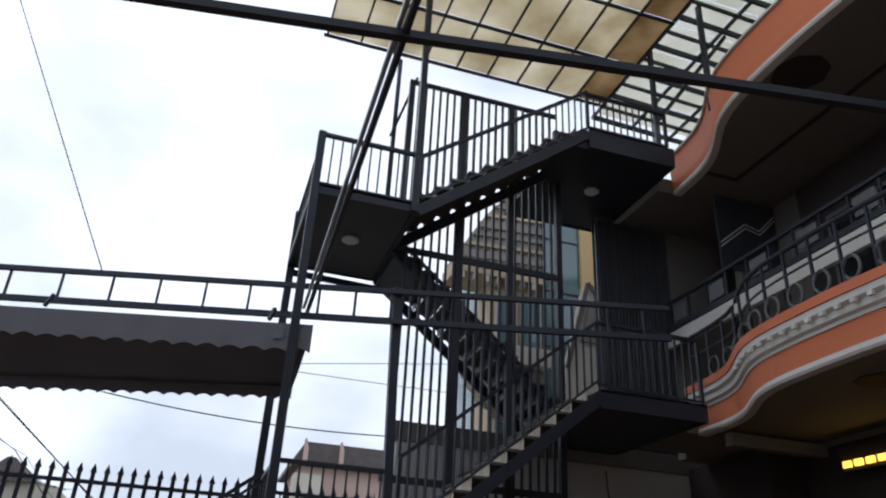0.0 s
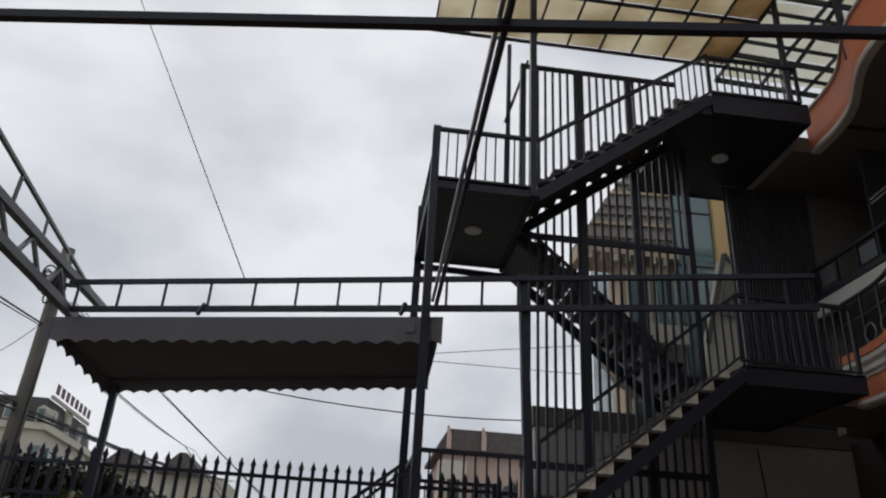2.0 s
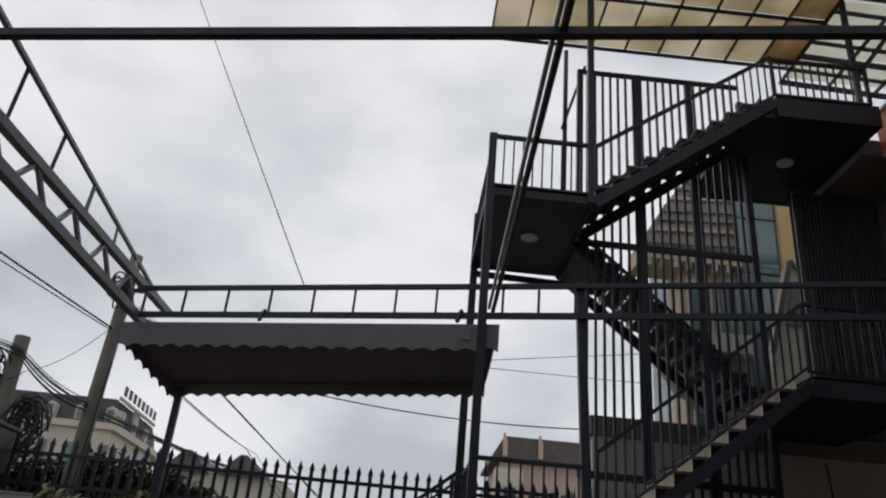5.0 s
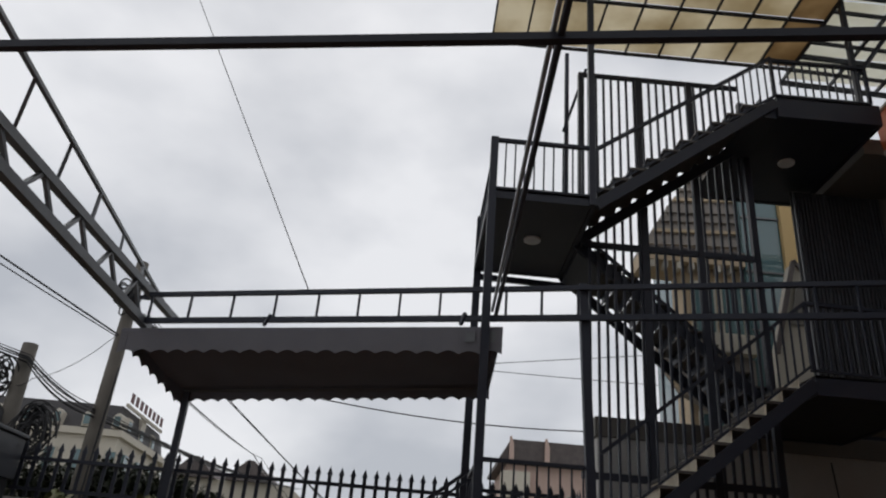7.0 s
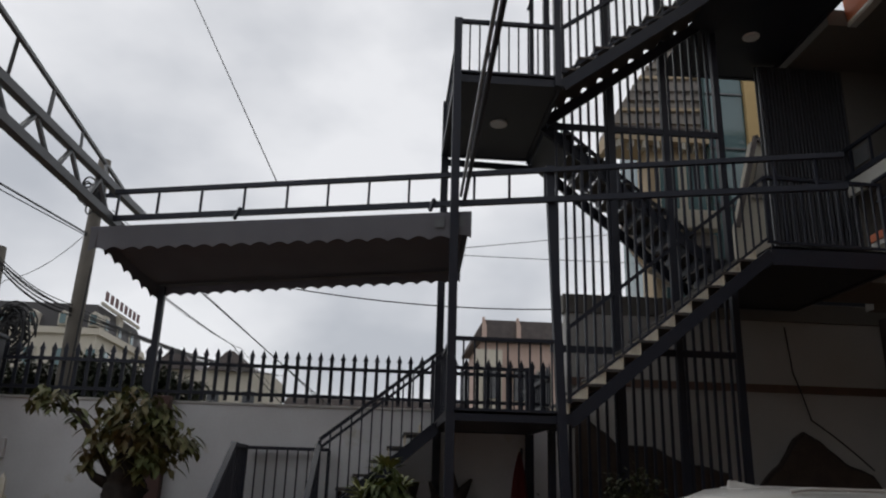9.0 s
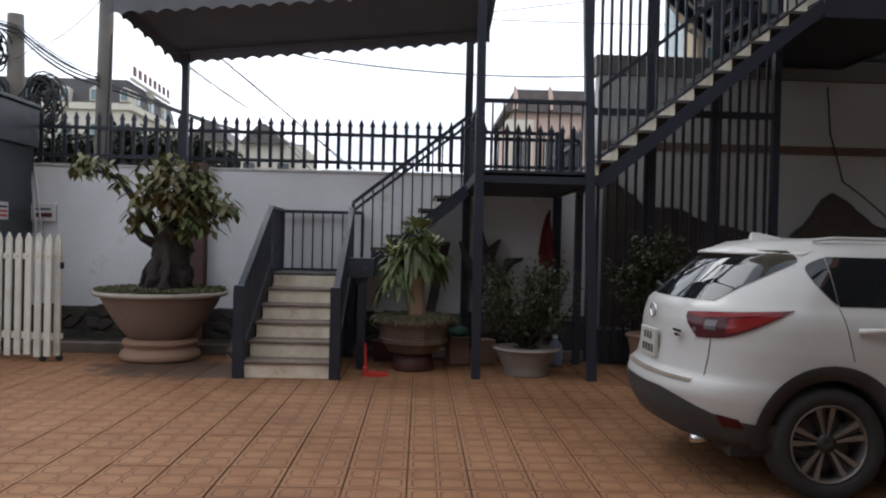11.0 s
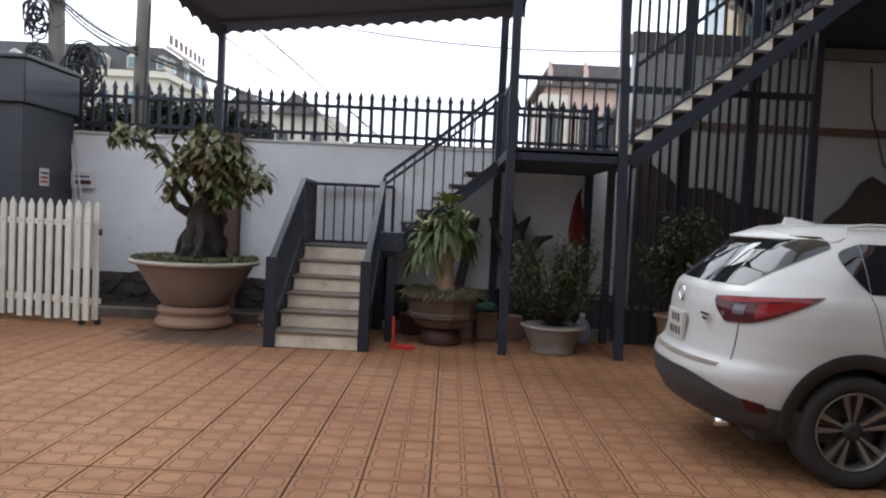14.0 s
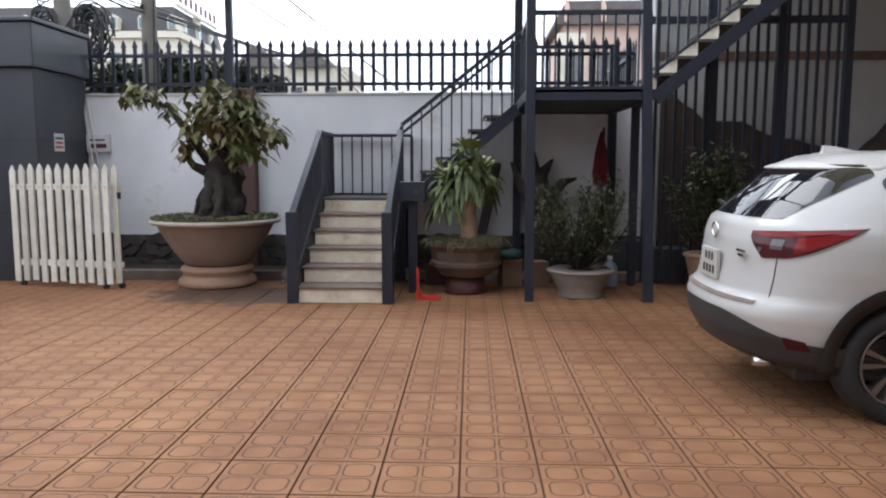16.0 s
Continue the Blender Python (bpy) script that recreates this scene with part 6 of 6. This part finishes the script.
for sg in (1, -1):
    part("roof_rail", tube(bmesh.new(), [(0.98, -sg * 0.53, 1.635), (1.1, -sg * 0.545, 1.655), (1.9, -sg * 0.545, 1.655), (2.1, -sg * 0.53, 1.62)], 0.014, 8), CARWHITE, car, "white roof rail")
    hd = part("door_handle", tube(bmesh.new(), [(1.09, -sg * 0.905, 1.055), (1.13, -sg * 0.935, 1.06), (1.30, -sg * 0.937, 1.065), (1.34, -sg * 0.91, 1.065)], 0.017, 8), CARWHITE, car, "white door handle", True)
    for dx_ in (0.995, 2.05):
        seam = bmesh.new()
        line = [(dx_ + (0.07 * (1.19 - z) / 0.35 if dx_ < 2 else 0), -sg * (curve_at(HALF, z) + 0.0015), z) for z in zspan(0.87 if dx_ < 2 else 0.46, 1.19, 10)]
        tube(seam, line, 0.0026, 4)
        part("door_seam", seam, CLAD, car, "dark door gap")
    for ax_ in (AX_R, AX_F):
        arch = bmesh.new()
        inner, outer = [], []
        for k in range(25):
            a = math.pi * (k / 24) * 1.06 - 0.03 * math.pi
            for r, lst, yy in ((0.395, inner, 0.925), (0.485, outer, 0.921)):
                z_ = 0.36 + r * math.sin(a)
                lst.append(arch.verts.new((ax_ + r * math.cos(a), -sg * (curve_at(HALF, max(0.3, z_)) + 0.012), z_)))
        back = [arch.verts.new((v.co.x, v.co.y + sg * 0.20, v.co.z)) for v in inner]
        for k in range(24):
            arch.faces.new((inner[k], outer[k], outer[k + 1], inner[k + 1]))
            arch.faces.new((inner[k], inner[k + 1], back[k + 1], back[k]))
        part("wheel_arch", arch, CLAD, car, "dark plastic wheel arch", True)
        part("wheel_well", prism([(ax_ + 0.46 * math.cos(a), 0.36 + 0.46 * math.sin(a)) for a in (math.radians(-12 + 204 * i / 24) for i in range(25))], -sg * 0.61 - 0.01, -sg * 0.61 + 0.01), TYRE, car, "black wheel well")
        wh = thing("wheel")
        wh.parent = car
        wh.location = (ax_, -sg * 0.80, WR)

        def turned(profile, n=48):
            bm_ = lathe(profile, n, 0.0, False)
            for v_ in bm_.verts:
                v_.co = Vector((v_.co.x, -sg * v_.co.z, v_.co.y))
            return bm_

        part("tyre", turned([(0.245, -0.11), (0.32, -0.115), (0.35, -0.095), (0.355, 0.0), (0.35, 0.09), (0.325, 0.112), (0.27, 0.11), (0.245, 0.09)]), TYRE, wh, "", True)
        rim = part("rim", turned([(0.23, -0.09), (0.246, 0.0), (0.246, 0.094), (0.236, 0.10), (0.228, 0.09), (0.226, -0.09)]), ALLOY, wh, "alloy rim", True)
        part("brake_disc", turned([(0.05, -0.02), (0.17, -0.02), (0.17, 0.0), (0.05, 0.0)]), ALLOY_DARK, wh)
        part("backing", turned([(0.02, -0.06), (0.225, -0.06), (0.225, -0.05), (0.02, -0.05)]), TYRE, wh)
        for k in range(5):
            for off_, mt, wd in ((0.0, ALLOY, 0.019), (0.42, ALLOY, 0.019), (0.21, ALLOY_DARK, 0.012)):
                a = 2 * math.pi * k / 5 + off_ + 0.2
                d_, n_ = Vector((math.cos(a), 0, math.sin(a))), Vector((-math.sin(a), 0, math.cos(a)))
                spk = bmesh.new()
                y_in, y_out = -sg * 0.062, -sg * 0.085
                if mt is ALLOY_DARK:
                    y_in, y_out = -sg * 0.045, -sg * 0.055
                v = [spk.verts.new(d_ * r + n_ * w_ + Vector((0, yv, 0))) for r, w_, yv in ((0.05, -wd * 0.35, y_in), (0.05, wd * 0.35, y_in), (0.236, wd, y_out), (0.236, -wd, y_out), (0.05, -wd * 0.35, 0), (0.05, wd * 0.35, 0), (0.236, wd, 0), (0.236, -wd, 0))]
                for f in ((0, 1, 2, 3), (7, 6, 5, 4), (0, 4, 5, 1), (1, 5, 6, 2), (2, 6, 7, 3), (3, 7, 4, 0)):
                    spk.faces.new([v[i] for i in f])
                part("spoke", spk, mt, wh)
        part("hub_cap", turned([(0.004, 0.0), (0.062, 0.0), (0.06, 0.066), (0.03, 0.074), (0.004, 0.075)], 24), ALLOY_DARK, wh, "dark hub cap", True)
np_ = part("number_plate", box(0.066, 0.092, -0.165, 0.165, 0.765, 0.965, 0.004), PLATE, car, "white number plate with dark bars")
for k in range(4):
    part("print_bar", box(0.062, 0.0655, -0.12 + 0.065 * k, -0.085 + 0.065 * k, 0.795, 0.85), CLAD, np_)
    if k < 3:
        part("print_bar", box(0.062, 0.0655, -0.09 + 0.065 * k, -0.055 + 0.065 * k, 0.885, 0.94), CLAD, np_)
em = bmesh.new()
tube(em, [(0.105, 0.062 * math.cos(a), 1.09 + 0.05 * math.sin(a)) for a in (2 * math.pi * k / 20 for k in range(21))], 0.008, 6)
part("emblem", em, CHROME, car, "plain chrome oval badge", True)
part("badge", box(0.125, 0.137, -0.50, -0.36, 0.985, 1.0), CHROME, car, "small chrome badge bar")
part("badge", box(0.122, 0.134, -0.47, -0.40, 0.955, 0.972), CHROME, car, "small chrome badge bar")
for sg in (1,):
    seam = bmesh.new()
    tube(seam, [(at_length(z, 0.70, 0.001)[0], -at_length(z, 0.70, 0.001)[1], z) for z in zspan(0.73, 0.98, 8)], 0.004, 4)
    part("tailgate_seam", seam, CLAD, car, "dark tailgate gap")

# the roof sits low over the windows
for ob in car.children:
    if ob.type == "MESH":
        for v in ob.data.vertices:
            if v.co.z > 1.45:
                v.co.z = 1.45 + (v.co.z - 1.45) * 0.87

# ---- paving tiles ----
tbm = bmesh.new()
a_ = [tbm.verts.new((x, y, -0.02)) for x, y in ((-0.1955, -0.1955), (0.1955, -0.1955), (0.1955, 0.1955), (-0.1955, 0.1955))]
b_ = [tbm.verts.new((v.co.x, v.co.y, -0.003)) for v in a_]
c_ = [tbm.verts.new((v.co.x * 0.982, v.co.y * 0.982, 0.0)) for v in a_]
for lo, hi in ((a_, b_), (b_, c_)):
    for i in range(4):
        tbm.faces.new((lo[i], lo[(i + 1) % 4], hi[(i + 1) % 4], hi[i]))
tbm.faces.new(c_)
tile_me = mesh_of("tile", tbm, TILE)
rf = random.Random(9)
verts, faces = [], []
src = [v.co.copy() for v in tile_me.vertices]
for i in range(-22, 30):
    for j in range(-6, 25):
        c = Vector((i * 0.4 + 0.2, j * 0.4 + 0.2 - 0.4, rf.uniform(-0.0012, 0.0012)))
        if c.y > 9.7:
            continue
        if -3.3 < c.x < 3.9 and 3.0 < c.y < 9.7:
            ob = piece("tile", tile_me, paving, c)
        else:
            n0 = len(verts)
            verts += [tuple(p + c) for p in src]
            faces += [[n0 + k for k in p.vertices] for p in tile_me.polygons]
rest = bpy.data.meshes.new("tiles_rest")
rest.from_pydata(verts, [], faces)
rest.materials.append(TILE)
ro_ = new("outer_tiles", rest)
ro_.parent = paving
tagged(ro_, "more of the same clay tiles", kind="stuff")
